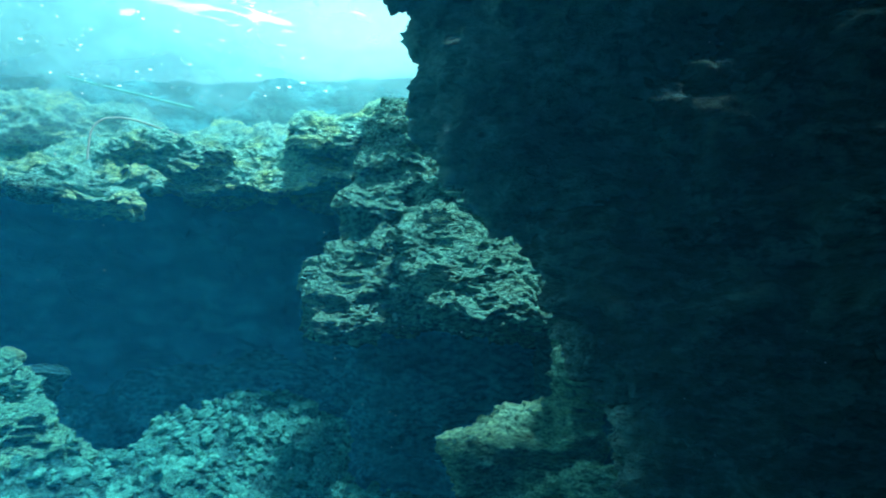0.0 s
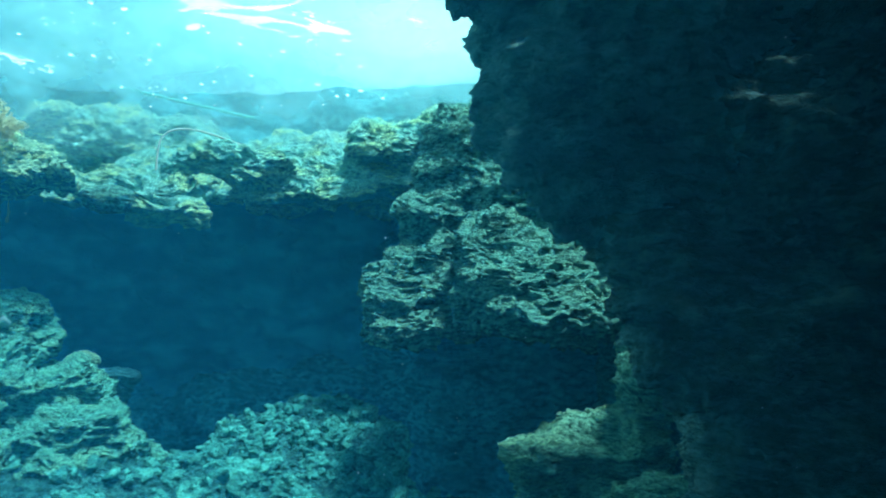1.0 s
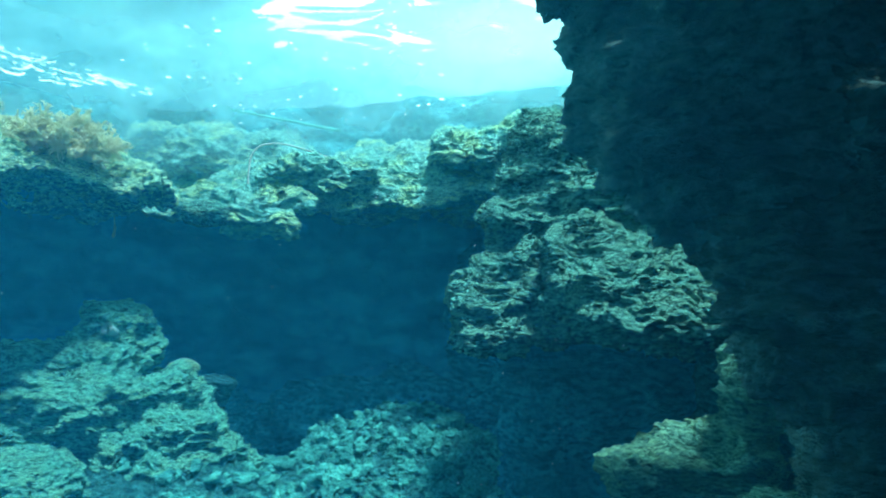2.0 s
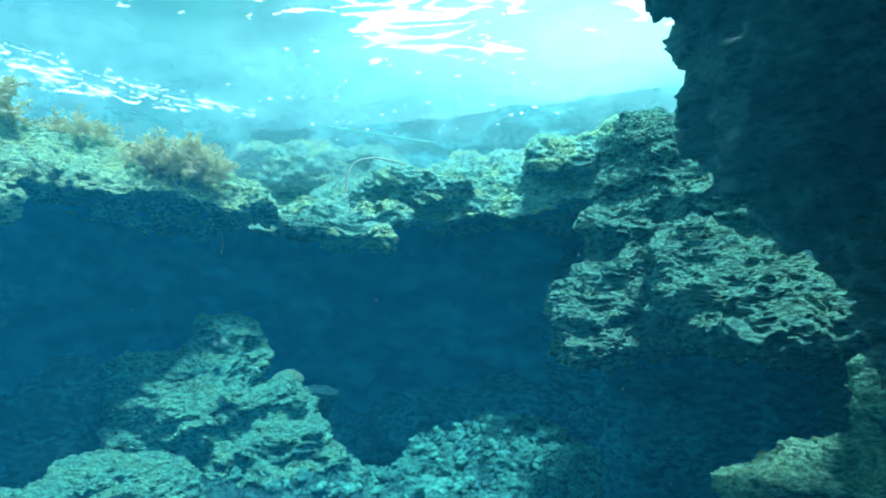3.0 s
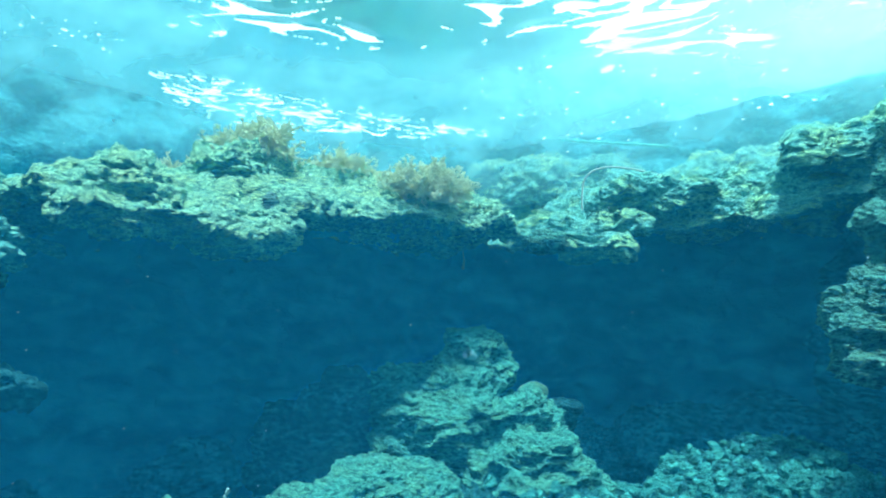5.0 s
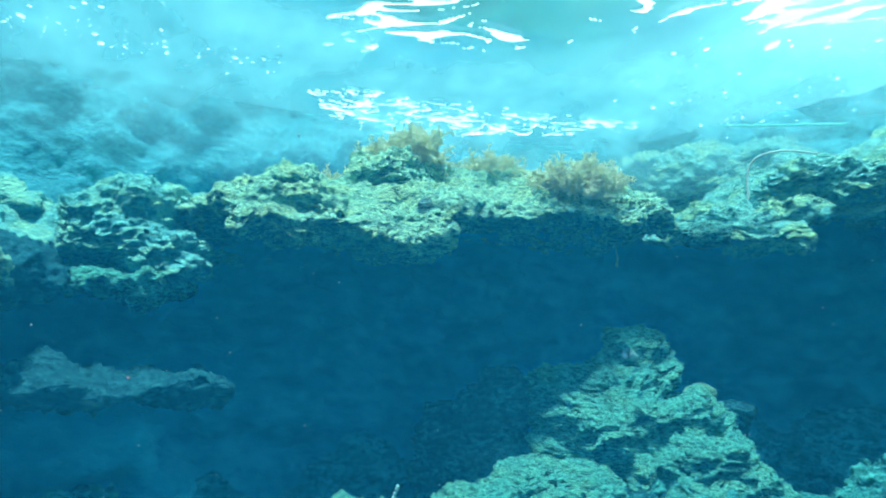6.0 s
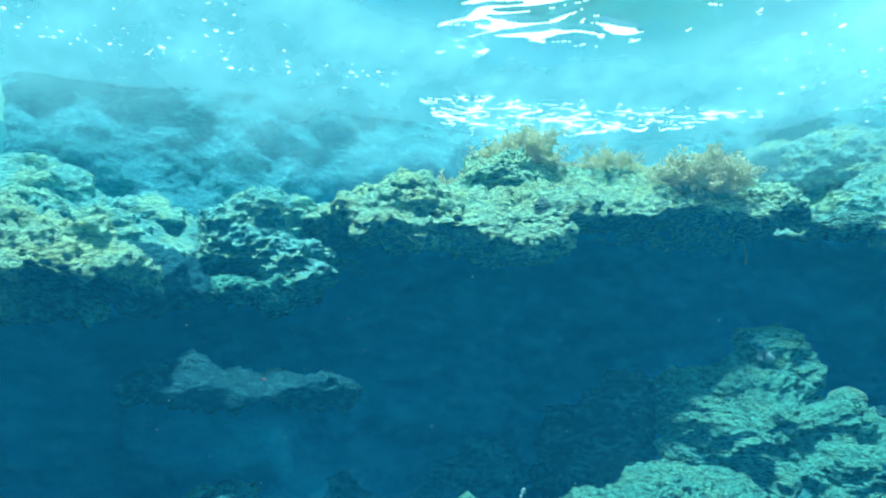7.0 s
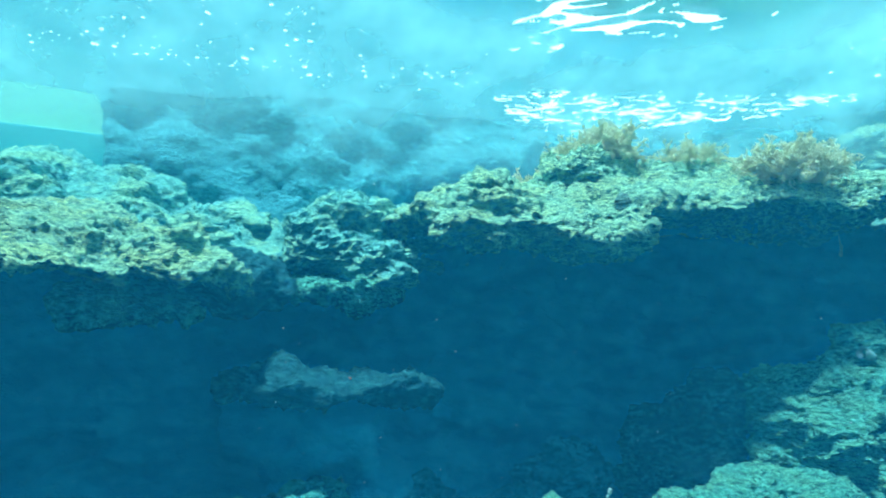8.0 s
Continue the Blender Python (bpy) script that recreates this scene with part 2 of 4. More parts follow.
# ---- solid noise and implicit rock ----
RNG = np.random.default_rng(7)
PERM = np.tile(RNG.permutation(256), 3)
GRAD = RNG.normal(size=(256, 3))
GRAD /= np.linalg.norm(GRAD, axis=1)[:, None]
CELL = 0.7 * (RNG.random((256, 3)) - 0.5)


def perlin(p):
    i = np.floor(p).astype(np.int64)
    f = p - i
    u = f * f * f * (f * (f * 6 - 15) + 10)
    i &= 255
    total = 0.0
    for dx in (0, 1):
        wx = u[:, 0] if dx else 1 - u[:, 0]
        hx = PERM[i[:, 0] + dx]
        for dy in (0, 1):
            wy = wx * (u[:, 1] if dy else 1 - u[:, 1])
            hy = PERM[hx + i[:, 1] + dy]
            for dz in (0, 1):
                g = GRAD[PERM[hy + i[:, 2] + dz]]
                d = g[:, 0] * (f[:, 0] - dx) + g[:, 1] * (f[:, 1] - dy) + g[:, 2] * (f[:, 2] - dz)
                total = total + wy * (u[:, 2] if dz else 1 - u[:, 2]) * d
    return total * 1.5


def fbm(p, octaves=4, gain=0.5):
    total, amp = 0.0, 1.0
    for k in range(octaves):
        total = total + amp * perlin(p * 2.03 ** k + 17.3 * k)
        amp *= gain
    return total


def ridged(p, octaves=3):
    total, amp = 0.0, 1.0
    for k in range(octaves):
        total = total + amp * (1 - 2 * np.abs(perlin(p * 2.1 ** k + 31.7 * k)))
        amp *= 0.55
    return total


def worley(p):
    """Distance to the nearest of a set of scattered points, one in the middle of each unit cell."""
    p = p - 0.5
    i = np.floor(p).astype(np.int64)
    f = p - i
    best = np.full(len(p), 9.0)
    for dx in (0, 1):
        hx = PERM[(i[:, 0] + dx) & 255]
        for dy in (0, 1):
            hy = PERM[hx + ((i[:, 1] + dy) & 255)]
            for dz in (0, 1):
                c = CELL[PERM[hy + ((i[:, 2] + dz) & 255)]]
                qx, qy, qz = c[:, 0] + dx - f[:, 0], c[:, 1] + dy - f[:, 1], c[:, 2] + dz - f[:, 2]
                best = np.minimum(best, qx * qx + qy * qy + qz * qz)
    return np.sqrt(best)


def smin(a, b, k):
    h = np.clip(0.5 + 0.5 * (b - a) / k, 0, 1)
    return b + (a - b) * h - k * h * (1 - h)


def smax(a, b, k):
    return -smin(-a, -b, k)


def egg(p, centre, radii, turn=0.0, tip=0.0):
    """Signed distance, roughly, to an ellipsoid turned about z and tipped about its own x."""
    m = np.array(Euler((radians(tip), 0, radians(turn))).to_matrix())
    q = (p - np.array(centre)) @ m / np.array(radii)
    k = np.linalg.norm(q, axis=1)
    return (k - 1) * min(radii) * np.clip(k, 0.6, 3) ** 0.3


def block(p, centre, half, turn=0.0, tip=0.0, lean=0.0, round_off=0.15):
    m = np.array(Euler((radians(tip), radians(lean), radians(turn))).to_matrix())
    q = np.abs((p - np.array(centre)) @ m) - np.array(half) + round_off
    return np.linalg.norm(np.maximum(q, 0), axis=1) + np.minimum(q.max(1), 0) - round_off


def plan(p, outline):
    """Signed distance in plan to a closed outline."""
    v = np.array(outline, float)
    d = np.full(len(p), 1e9)
    inside = np.zeros(len(p), bool)
    for k in range(len(v)):
        a, b = v[k], v[k - 1]
        e, w = b - a, p[:, :2] - a
        t = np.clip((w @ e) / (e @ e), 0, 1)
        d = np.minimum(d, ((w - t[:, None] * e) ** 2).sum(1))
        cross = (a[1] <= p[:, 1]) != (b[1] <= p[:, 1])
        side = a[0] + (p[:, 1] - a[1]) / np.where(b[1] == a[1], 1e-9, b[1] - a[1]) * e[0]
        inside ^= cross & (p[:, 0] < side)
    return np.where(inside, -np.sqrt(d), np.sqrt(d))


def surface(field, low, high, step):
    """The zero surface of a field, as points and four-sided faces."""
    low, high = np.array(low, float), np.array(high, float)
    size = np.ceil((high - low) / step).astype(int) + 1
    axes = [low[k] + step * np.arange(size[k]) for k in range(3)]
    grid = np.stack(np.meshgrid(*axes, indexing="ij"), -1).reshape(-1, 3)
    f = np.concatenate([field(part_) for part_ in np.array_split(grid, max(1, len(grid) // 400000))]).reshape(size)
    for k in range(3):
        edge = [slice(None)] * 3
        for end in (0, -1):
            edge[k] = end
            f[tuple(edge)] = np.maximum(f[tuple(edge)], 0.01)
    s = f < 0
    cells = np.zeros(size - 1, int)
    offs = [(x, y, z) for x in (0, 1) for y in (0, 1) for z in (0, 1)]
    for o in offs:
        cells += s[o[0]:size[0] - 1 + o[0], o[1]:size[1] - 1 + o[1], o[2]:size[2] - 1 + o[2]]
    c = np.argwhere((cells > 0) & (cells < 8))
    val = np.stack([f[c[:, 0] + o[0], c[:, 1] + o[1], c[:, 2] + o[2]] for o in offs], 1)
    total, count = np.zeros((len(c), 3)), np.zeros(len(c))
    for a_ in range(8):
        for b_ in range(a_ + 1, 8):
            oa, ob = np.array(offs[a_]), np.array(offs[b_])
            if abs(oa - ob).sum() != 1:
                continue
            cut = (val[:, a_] < 0) != (val[:, b_] < 0)
            t = val[:, a_] / np.where(cut, val[:, a_] - val[:, b_], 1)
            total += np.where(cut[:, None], oa + t[:, None] * (ob - oa), 0)
            count += cut
    points = low + step * (c + total / count[:, None])
    index = np.full(size - 1, -1)
    index[tuple(c.T)] = np.arange(len(c))
    faces = []
    for k in range(3):
        u, v = (k + 1) % 3, (k + 2) % 3
        a0, a1 = [slice(None)] * 3, [slice(None)] * 3
        a0[k], a1[k] = slice(0, -1), slice(1, None)
        sa, sb = s[tuple(a0)], s[tuple(a1)]
        e = np.argwhere(sa != sb)
        e = e[(e[:, u] > 0) & (e[:, v] > 0) & (e[:, u] < size[u] - 1) & (e[:, v] < size[v] - 1)]
        quad = []
        for du, dv in ((-1, -1), (0, -1), (0, 0), (-1, 0)):
            q = e.copy()
            q[:, u] += du
            q[:, v] += dv
            quad.append(index[tuple(q.T)])
        quad = np.stack(quad, 1)
        flip = ~sa[tuple(e.T)]
        quad[flip] = quad[flip][:, ::-1]
        faces.append(quad)
    return points, np.concatenate(faces)


def split(points, faces):
    """Each face into four."""
    n_ = len(points)
    a_, b_ = faces, np.roll(faces, -1, 1)
    key = np.minimum(a_, b_).astype(np.int64) * n_ + np.maximum(a_, b_)
    uniq, back = np.unique(key, return_inverse=True)
    back = back.reshape(faces.shape)
    mids = (points[uniq // n_] + points[uniq % n_]) / 2
    middle = points[faces].mean(1)
    m = n_ + back
    f = n_ + len(uniq) + np.arange(len(faces))
    quads = [np.stack([faces[:, k], m[:, k], f, m[:, k - 1]], 1) for k in range(4)]
    return np.concatenate([points, mids, middle]), np.concatenate(quads)


def normals(points, faces):
    fn = np.cross(points[faces[:, 2]] - points[faces[:, 0]], points[faces[:, 3]] - points[faces[:, 1]])
    vn = np.stack([sum(np.bincount(faces[:, k], fn[:, ax], len(points)) for k in range(4)) for ax in range(3)], 1)
    return vn / np.maximum(np.linalg.norm(vn, axis=1), 1e-12)[:, None]


def relax(points, faces, rounds=1):
    for _ in range(rounds):
        total, count = np.zeros_like(points), np.zeros(len(points))
        for k in range(4):
            for j in (-1, 1):
                other = points[faces[:, (k + j) % 4]]
                for ax in range(3):
                    total[:, ax] += np.bincount(faces[:, k], other[:, ax], len(points))
                count += np.bincount(faces[:, k], minlength=len(points))
        points = 0.4 * points + 0.6 * total / count[:, None]
    return points


def solid(name, points, faces, mat, parent=None, smooth=True):
    me = bpy.data.meshes.new(name)
    me.vertices.add(len(points))
    me.vertices.foreach_set("co", np.ascontiguousarray(points, np.float32).ravel())
    me.loops.add(faces.size)
    me.loops.foreach_set("vertex_index", np.ascontiguousarray(faces, np.int32).ravel())
    me.polygons.add(len(faces))
    me.polygons.foreach_set("loop_start", np.arange(0, faces.size, faces.shape[1], dtype=np.int32))
    me.polygons.foreach_set("use_smooth", np.full(len(faces), smooth))
    me.update(calc_edges=True)
    me.materials.append(mat)
    ob = new(name, me)
    ob.parent = parent
    return ob


def crag(points, faces, rough=1.0, pits=1.0, layer=1.0):
    """Weathered reef stone: knobs, sharp rims, holes and thin bedding."""
    nv = normals(points, faces)
    p = points + 0.09 * np.stack([perlin(points * 2.7 + k * 9.7) for k in range(3)], 1)
    flat = p * (1, 1, 1.9)
    d = 0.15 * rough * fbm(flat * 1.5, 3, 0.5)
    d += 0.11 * rough * (0.45 - worley(flat * 1.5 + 3))
    d += 0.050 * rough * (np.abs(perlin(flat * 4.3 + 11)) - 0.25)
    thin = p * (1, 1, 2.3)
    d += 0.030 * rough * perlin(thin * 8.5 + 4) + 0.036 * rough * perlin(thin * 14 + 2) + 0.026 * rough * perlin(thin * 24)
    hole = worley(flat * 7.0)
    d -= 0.030 * pits * np.clip(0.36 - hole, 0, 1) / 0.36 * np.clip(perlin(p * 1.7 + 5) * 4, 0, 1)
    cup = worley(p * (1.7, 1.7, 2.2) + 21)
    d -= 0.17 * pits * np.clip(0.33 - cup, 0, 1) / 0.33
    d += 0.014 * layer * perlin(p * (3, 3, 17))
    return points + nv * d[:, None]


def rock(name, field, low, high, mat, step=0.06, splits=2, warp=0.18, rough=1.0, pits=1.0, layer=1.0):
    def bent(p):
        w = np.stack([fbm(p * 1.1 + 7.1 * k, 2) for k in range(3)], 1)
        return field(p + warp * w)
    points, faces = surface(bent, low, high, step)
    points = relax(points, faces)
    for _ in range(splits):
        points, faces = split(points, faces)
        points = relax(points, faces)
    points = crag(points, faces, rough, pits, layer)
    return solid(name, points, faces, mat)


# ---- building blocks ----
def part(name, ob, parent, label=""):
    ob.name = name
    ob.parent = parent
    return tagged(ob, label)


def mass(lumps, blend=0.18):
    """Joined lumps of stone (shape, centre, radii, turn, tip) and the box that they fill."""
    def field(p):
        d = None
        for shape, centre, radii, *turns in lumps:
            e = shape(p, centre, radii, *turns)
            d = e if d is None else smin(d, e, blend)
        return d
    c, r = np.array([u[1] for u in lumps]), np.array([[max(u[2])] * 3 for u in lumps])
    return field, (c - r).min(0) - 0.35, (c + r).max(0) + 0.35


def slab(outline, rim_top, rim_foot, rise, hollow, tilt=0.0):
    """An overhanging shelf: its rim, the rise of its top and the hollow under it."""
    v = np.array(outline)
    low, high = v.min(0), v.max(0)

    def field(p):
        inward = -plan(p, outline)
        along = tilt * (p[:, 1] - low[1])
        wide = np.clip(inward, 0, 2.2)
        top = rim_top + along + rise * wide - 0.27 * np.clip(1 - inward / 0.60, 0, 1) ** 1.4
        foot = rim_foot + along + hollow * np.clip(inward, 0, 0.5) + rise * np.clip(wide - 0.5, 0, 2)
        return smax(smax(-inward, p[:, 2] - top, 0.10), foot - p[:, 2], 0.10)
    up = abs(tilt) * (high[1] - low[1])
    return field, (*(low - 0.5), rim_foot - 0.5), (*(high + 0.5), rim_top + 2.2 * rise + up + 0.4)


def thing(name, base, label, category="rock", group=""):
    ob = new(name)
    ob.location = base
    return tagged(ob, label, category, group)


def stone(name, shape, mat, parent, label="", **more):
    field, low, high = shape
    ob = rock(name, field, low, high, mat, **more)
    ob.data.transform(Matrix.Translation(-parent.location))
    return part(name, ob, parent, label)


# ---- the setting ----
def ground_height(x, y):
    q = np.stack([x, y, 0 * x], 1)
    far = np.hypot(x + 0.5, y)
    heap = 0.95 * np.exp(-(((x + 2.3) / 1.35) ** 2 + ((y - 9.0) / 1.7) ** 2))
    heap += 0.75 * np.exp(-(((x + 6.9) / 0.9) ** 2 + ((y - 1.3) / 1.0) ** 2))
    heap += 0.6 * np.exp(-(((x + 4.8) / 1.6) ** 2 + ((y - 6.6) / 1.3) ** 2))
    drop = -0.35 * np.clip(far - 10.5, 0, 12) ** 1.5
    rough = 0.20 * fbm(q * 1.1, 3) + 0.09 * ridged(q * 2.3 + 5, 2) + 0.07 * fbm(q * 4 + 3, 3) + 0.05 * ridged(q * 8, 2) + 0.16 * (0.4 - worley(q * 4.5))
    return -0.45 + heap + drop + rough


axis_x = np.concatenate([-np.geomspace(70, 9.2, 30), np.linspace(-9, 4, 300), np.geomspace(4.1, 70, 30)])
axis_y = np.concatenate([-np.geomspace(70, 2.2, 30), np.linspace(-2, 11, 300), np.geomspace(11.2, 70, 30)])


def sheet(name, xs, ys, height, mat):
    gx, gy = np.meshgrid(xs, ys, indexing="ij")
    x, y = gx.ravel(), gy.ravel()
    idx = np.arange(len(x)).reshape(gx.shape)
    quads = np.stack([idx[:-1, :-1], idx[1:, :-1], idx[1:, 1:], idx[:-1, 1:]], -1).reshape(-1, 4)
    return solid(name, np.stack([x, y, height(x, y)], 1), quads, mat)


ground = tagged(sheet("ground", axis_x, axis_y, ground_height, GROUND), "pale teal coral rubble heaped on the tank floor", "ground", kind="structure")

SURFACE = 5.0


def swell(x, y):
    q = np.stack([x * 0.9 + 0.3 * y, y * 1.4 - 0.3 * x, 0 * x], 1)
    return SURFACE + 0.028 * fbm(q * 0.8, 2) + 0.007 * fbm(q * 2.2 + 9, 3)


water = tagged(sheet("water", np.linspace(-13, 7, 260), np.linspace(-6, 13, 250), swell, WATER), "rippled bright water surface seen from below", "water", kind="structure")
water.visible_shadow = False


def box(low, high):
    bm = bmesh.new()
    bmesh.ops.create_cube(bm, size=1, matrix=Matrix.LocRotScale((Vector(low) + Vector(high)) / 2, None, Vector(high) - Vector(low)))
    return bm


def plain(name, bm, mat, label, category, bevel=0.02):
    if bevel:
        bmesh.ops.bevel(bm, geom=bm.edges[:], offset=bevel, segments=2, affect="EDGES", profile=0.5)
    me = bpy.data.meshes.new(name)
    bm.to_mesh(me)
    bm.free()
    me.materials.append(mat)
    return tagged(new(name, me), label, category, kind="structure")


# the dark visitors' hall on the dry side of the viewing window
plain("hall_ceiling", box((-2.3, -5, 3.0), (4.2, 1.7, 3.2)), HALL, "dark painted ceiling of the visitors' hall", "ceiling")
# unseen walls over the window, added to block sun from the column
plain("wall_lintel", box((-2.3, 1.4, 3.2), (4.2, 1.7, 7.6)), HALL, "unseen dark wall above the viewing window, shading the column", "wall")
plain("wall_lintel_side", box((-2.3, -5, 3.2), (-2.0, 1.4, 7.6)), HALL, "unseen dark wall above the side of the viewing window", "wall")
plain("wall_right", box((1.2, 1.4, -0.6), (4.2, 1.7, 3.0)), HALL, "dark wall beside the viewing window", "wall")
plain("wall_east", box((3.9, -5, -0.6), (4.2, 1.4, 3.0)), HALL, "dark painted side wall of the hall", "wall")
plain("wall_south", box((-2.3, -5.3, -0.6), (4.2, -5, 3.2)), HALL, "dark painted back wall of the hall", "wall")
plain("floor", box((-2.3, -5, -0.62), (4.2, 1.7, -0.02)), HALL, "dark carpeted floor of the hall", "floor")

window = tagged(new("window_1"), "clear thick acrylic viewing window tinted with water haze", "window", kind="structure")
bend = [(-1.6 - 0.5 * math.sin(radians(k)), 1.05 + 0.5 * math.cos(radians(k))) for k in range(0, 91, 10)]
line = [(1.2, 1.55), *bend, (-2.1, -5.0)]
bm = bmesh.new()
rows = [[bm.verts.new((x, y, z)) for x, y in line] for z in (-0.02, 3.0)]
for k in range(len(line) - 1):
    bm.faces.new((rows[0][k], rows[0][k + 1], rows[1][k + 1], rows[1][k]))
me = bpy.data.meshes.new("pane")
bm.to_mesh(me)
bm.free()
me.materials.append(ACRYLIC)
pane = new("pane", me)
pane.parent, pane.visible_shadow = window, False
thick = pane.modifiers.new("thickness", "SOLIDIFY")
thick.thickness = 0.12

# pale concrete wall that ends the tank
plain("tank_wall", box((-10.35, -4.5, 3.0), (-10.2, -0.40, 5.3)), CONCRETE, "pale yellow-green concrete tank wall", "wall", 0.06)
# strip added for the shadow along the foot of the wall
plain("baseboard", box((-10.2, -4.5, 3.0), (-10.15, -0.46, 4.45)), TEAL, "dark teal shadow band along the foot of the tank wall", "wall", 0.015)


# ---- rock masses ----
ledge = thing("reef_ledge", (-5.5, 5, 2.6), "sunlit tan limestone reef ledge overhanging a blue cave")
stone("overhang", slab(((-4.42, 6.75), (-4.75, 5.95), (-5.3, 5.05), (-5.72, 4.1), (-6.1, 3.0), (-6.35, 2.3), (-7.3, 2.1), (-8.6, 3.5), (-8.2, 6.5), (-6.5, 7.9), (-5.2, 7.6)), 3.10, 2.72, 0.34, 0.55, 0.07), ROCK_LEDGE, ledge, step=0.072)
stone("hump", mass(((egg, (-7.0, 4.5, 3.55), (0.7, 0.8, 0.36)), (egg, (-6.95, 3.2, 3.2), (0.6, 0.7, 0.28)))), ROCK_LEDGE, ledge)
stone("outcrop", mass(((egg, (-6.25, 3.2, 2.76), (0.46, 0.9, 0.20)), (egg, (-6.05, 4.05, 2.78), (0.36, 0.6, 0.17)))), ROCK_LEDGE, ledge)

back = thing("reef_ledge", (-3, 8.5, 3.0), "mossy yellow-green reef ledge behind the cave")
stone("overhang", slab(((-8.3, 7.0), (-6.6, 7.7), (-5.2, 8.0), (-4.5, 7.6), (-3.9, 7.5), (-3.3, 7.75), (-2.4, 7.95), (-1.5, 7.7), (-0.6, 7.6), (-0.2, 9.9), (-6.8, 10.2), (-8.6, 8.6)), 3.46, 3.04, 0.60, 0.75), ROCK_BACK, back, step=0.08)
stone("knoll", mass(((egg, (-1.15, 7.95, 3.66), (0.55, 0.42, 0.28)), (egg, (-0.5, 7.95, 3.82), (0.5, 0.4, 0.25)))), ROCK_BACK, back, "bright yellow-green mossy knoll")
stone("knoll", mass(((egg, (-3.7, 8.0, 3.55), (0.55, 0.4, 0.28)), (egg, (-3.0, 8.1, 3.5), (0.45, 0.4, 0.22)))), ROCK_BACK, back, "bright yellow-green mossy knoll")
stone("outcrop", mass(((egg, (-4.35, 7.65, 3.0), (0.45, 0.35, 0.22)), (egg, (-3.75, 7.6, 2.9), (0.3, 0.3, 0.18)))), ROCK_BACK, back)
stone("terrace", mass(((egg, (-5.9, 9.0, 4.2), (1.0, 0.7, 0.55)), (egg, (-4.6, 9.4, 4.05), (0.9, 0.6, 0.45)), (egg, (-2.6, 9.3, 3.95), (1.0, 0.6, 0.35)))), ROCK_BACK, back, "hazy teal terrace behind the ledge", step=0.05, splits=1)
# filler added to stop sun leaking through the joint onto the cave wall
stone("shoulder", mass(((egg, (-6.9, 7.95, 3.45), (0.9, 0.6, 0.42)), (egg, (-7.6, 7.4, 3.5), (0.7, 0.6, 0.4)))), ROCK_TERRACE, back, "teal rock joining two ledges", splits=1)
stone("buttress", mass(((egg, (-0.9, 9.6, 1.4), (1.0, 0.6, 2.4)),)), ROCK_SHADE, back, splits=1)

wall = thing("reef_rock", (-0.2, 7, 0.4), "pale green pitted reef rock leaning back")
stone("face", mass(((egg, (-0.88, 6.95, 1.98), (0.44, 0.6, 0.6)), (egg, (-0.45, 7.2, 2.75), (0.6, 0.5, 0.55)), (egg, (-0.3, 7.0, 1.9), (0.5, 0.4, 0.5)), (egg, (-0.95, 6.55, 1.62), (0.36, 0.34, 0.24)))), ROCK_WALL, wall, step=0.05)
stone("bulge", mass(((egg, (0.25, 6.4, 2.0), (0.74, 0.66, 0.56), -18), (egg, (0.8, 6.35, 1.74), (0.5, 0.6, 0.40)), (egg, (0.15, 6.85, 2.6), (0.6, 0.5, 0.45)), (egg, (0.1, 6.5, 2.3), (0.5, 0.5, 0.45)), (egg, (0.3, 5.95, 1.62), (0.62, 0.42, 0.26)), (egg, (0.75, 6.0, 1.75), (0.4, 0.4, 0.26)))), ROCK_WALL, wall, step=0.05)
stone("crown", mass(((egg, (-0.35, 7.5, 3.15), (0.68, 0.75, 0.85)), (egg, (0.4, 7.1, 2.9), (0.7, 0.8, 0.7)))), ROCK_WALL, wall)
stone("root", mass(((egg, (-0.45, 7.5, 0.9), (0.6, 0.6, 1.1)), (egg, (-0.15, 7.9, 0.0), (0.9, 0.6, 0.8)), (egg, (0.5, 7.5, 1.0), (0.9, 0.7, 1.5)))), ROCK_SHADE, wall, step=0.08, splits=1)

low = thing("reef_rock", (0.7, 5.2, -0.3), "low pale green reef block on the tank floor")
stone("body", mass(((block, (0.65, 5.5, 0.24), (0.48, 0.42, 0.55), -10, 8, -14), (egg, (1.06, 5.4, 1.08), (0.26, 0.36, 0.45)), (egg, (0.95, 5.45, 0.5), (0.4, 0.4, 0.45))), 0.14), ROCK_BLOCK, low)
stone("outcrop", mass(((egg, (1.0, 4.7, 0.10), (0.72, 0.42, 0.45)), (egg, (1.6, 4.5, -0.05), (0.5, 0.4, 0.45)))), ROCK_BLOCK, low)

column = thing("reef_column", (1.5, 4, -0.4), "dark shaded overhanging reef column")
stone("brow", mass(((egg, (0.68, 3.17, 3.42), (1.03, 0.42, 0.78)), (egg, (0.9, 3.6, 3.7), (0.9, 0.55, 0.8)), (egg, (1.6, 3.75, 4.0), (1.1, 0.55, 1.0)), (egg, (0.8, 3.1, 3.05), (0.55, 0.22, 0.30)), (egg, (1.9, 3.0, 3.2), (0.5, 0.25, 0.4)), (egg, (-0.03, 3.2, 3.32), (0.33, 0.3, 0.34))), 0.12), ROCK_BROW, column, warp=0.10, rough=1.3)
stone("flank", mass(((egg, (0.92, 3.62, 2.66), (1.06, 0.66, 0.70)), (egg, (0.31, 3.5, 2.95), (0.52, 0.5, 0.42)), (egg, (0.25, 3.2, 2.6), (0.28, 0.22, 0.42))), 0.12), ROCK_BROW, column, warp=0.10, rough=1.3)
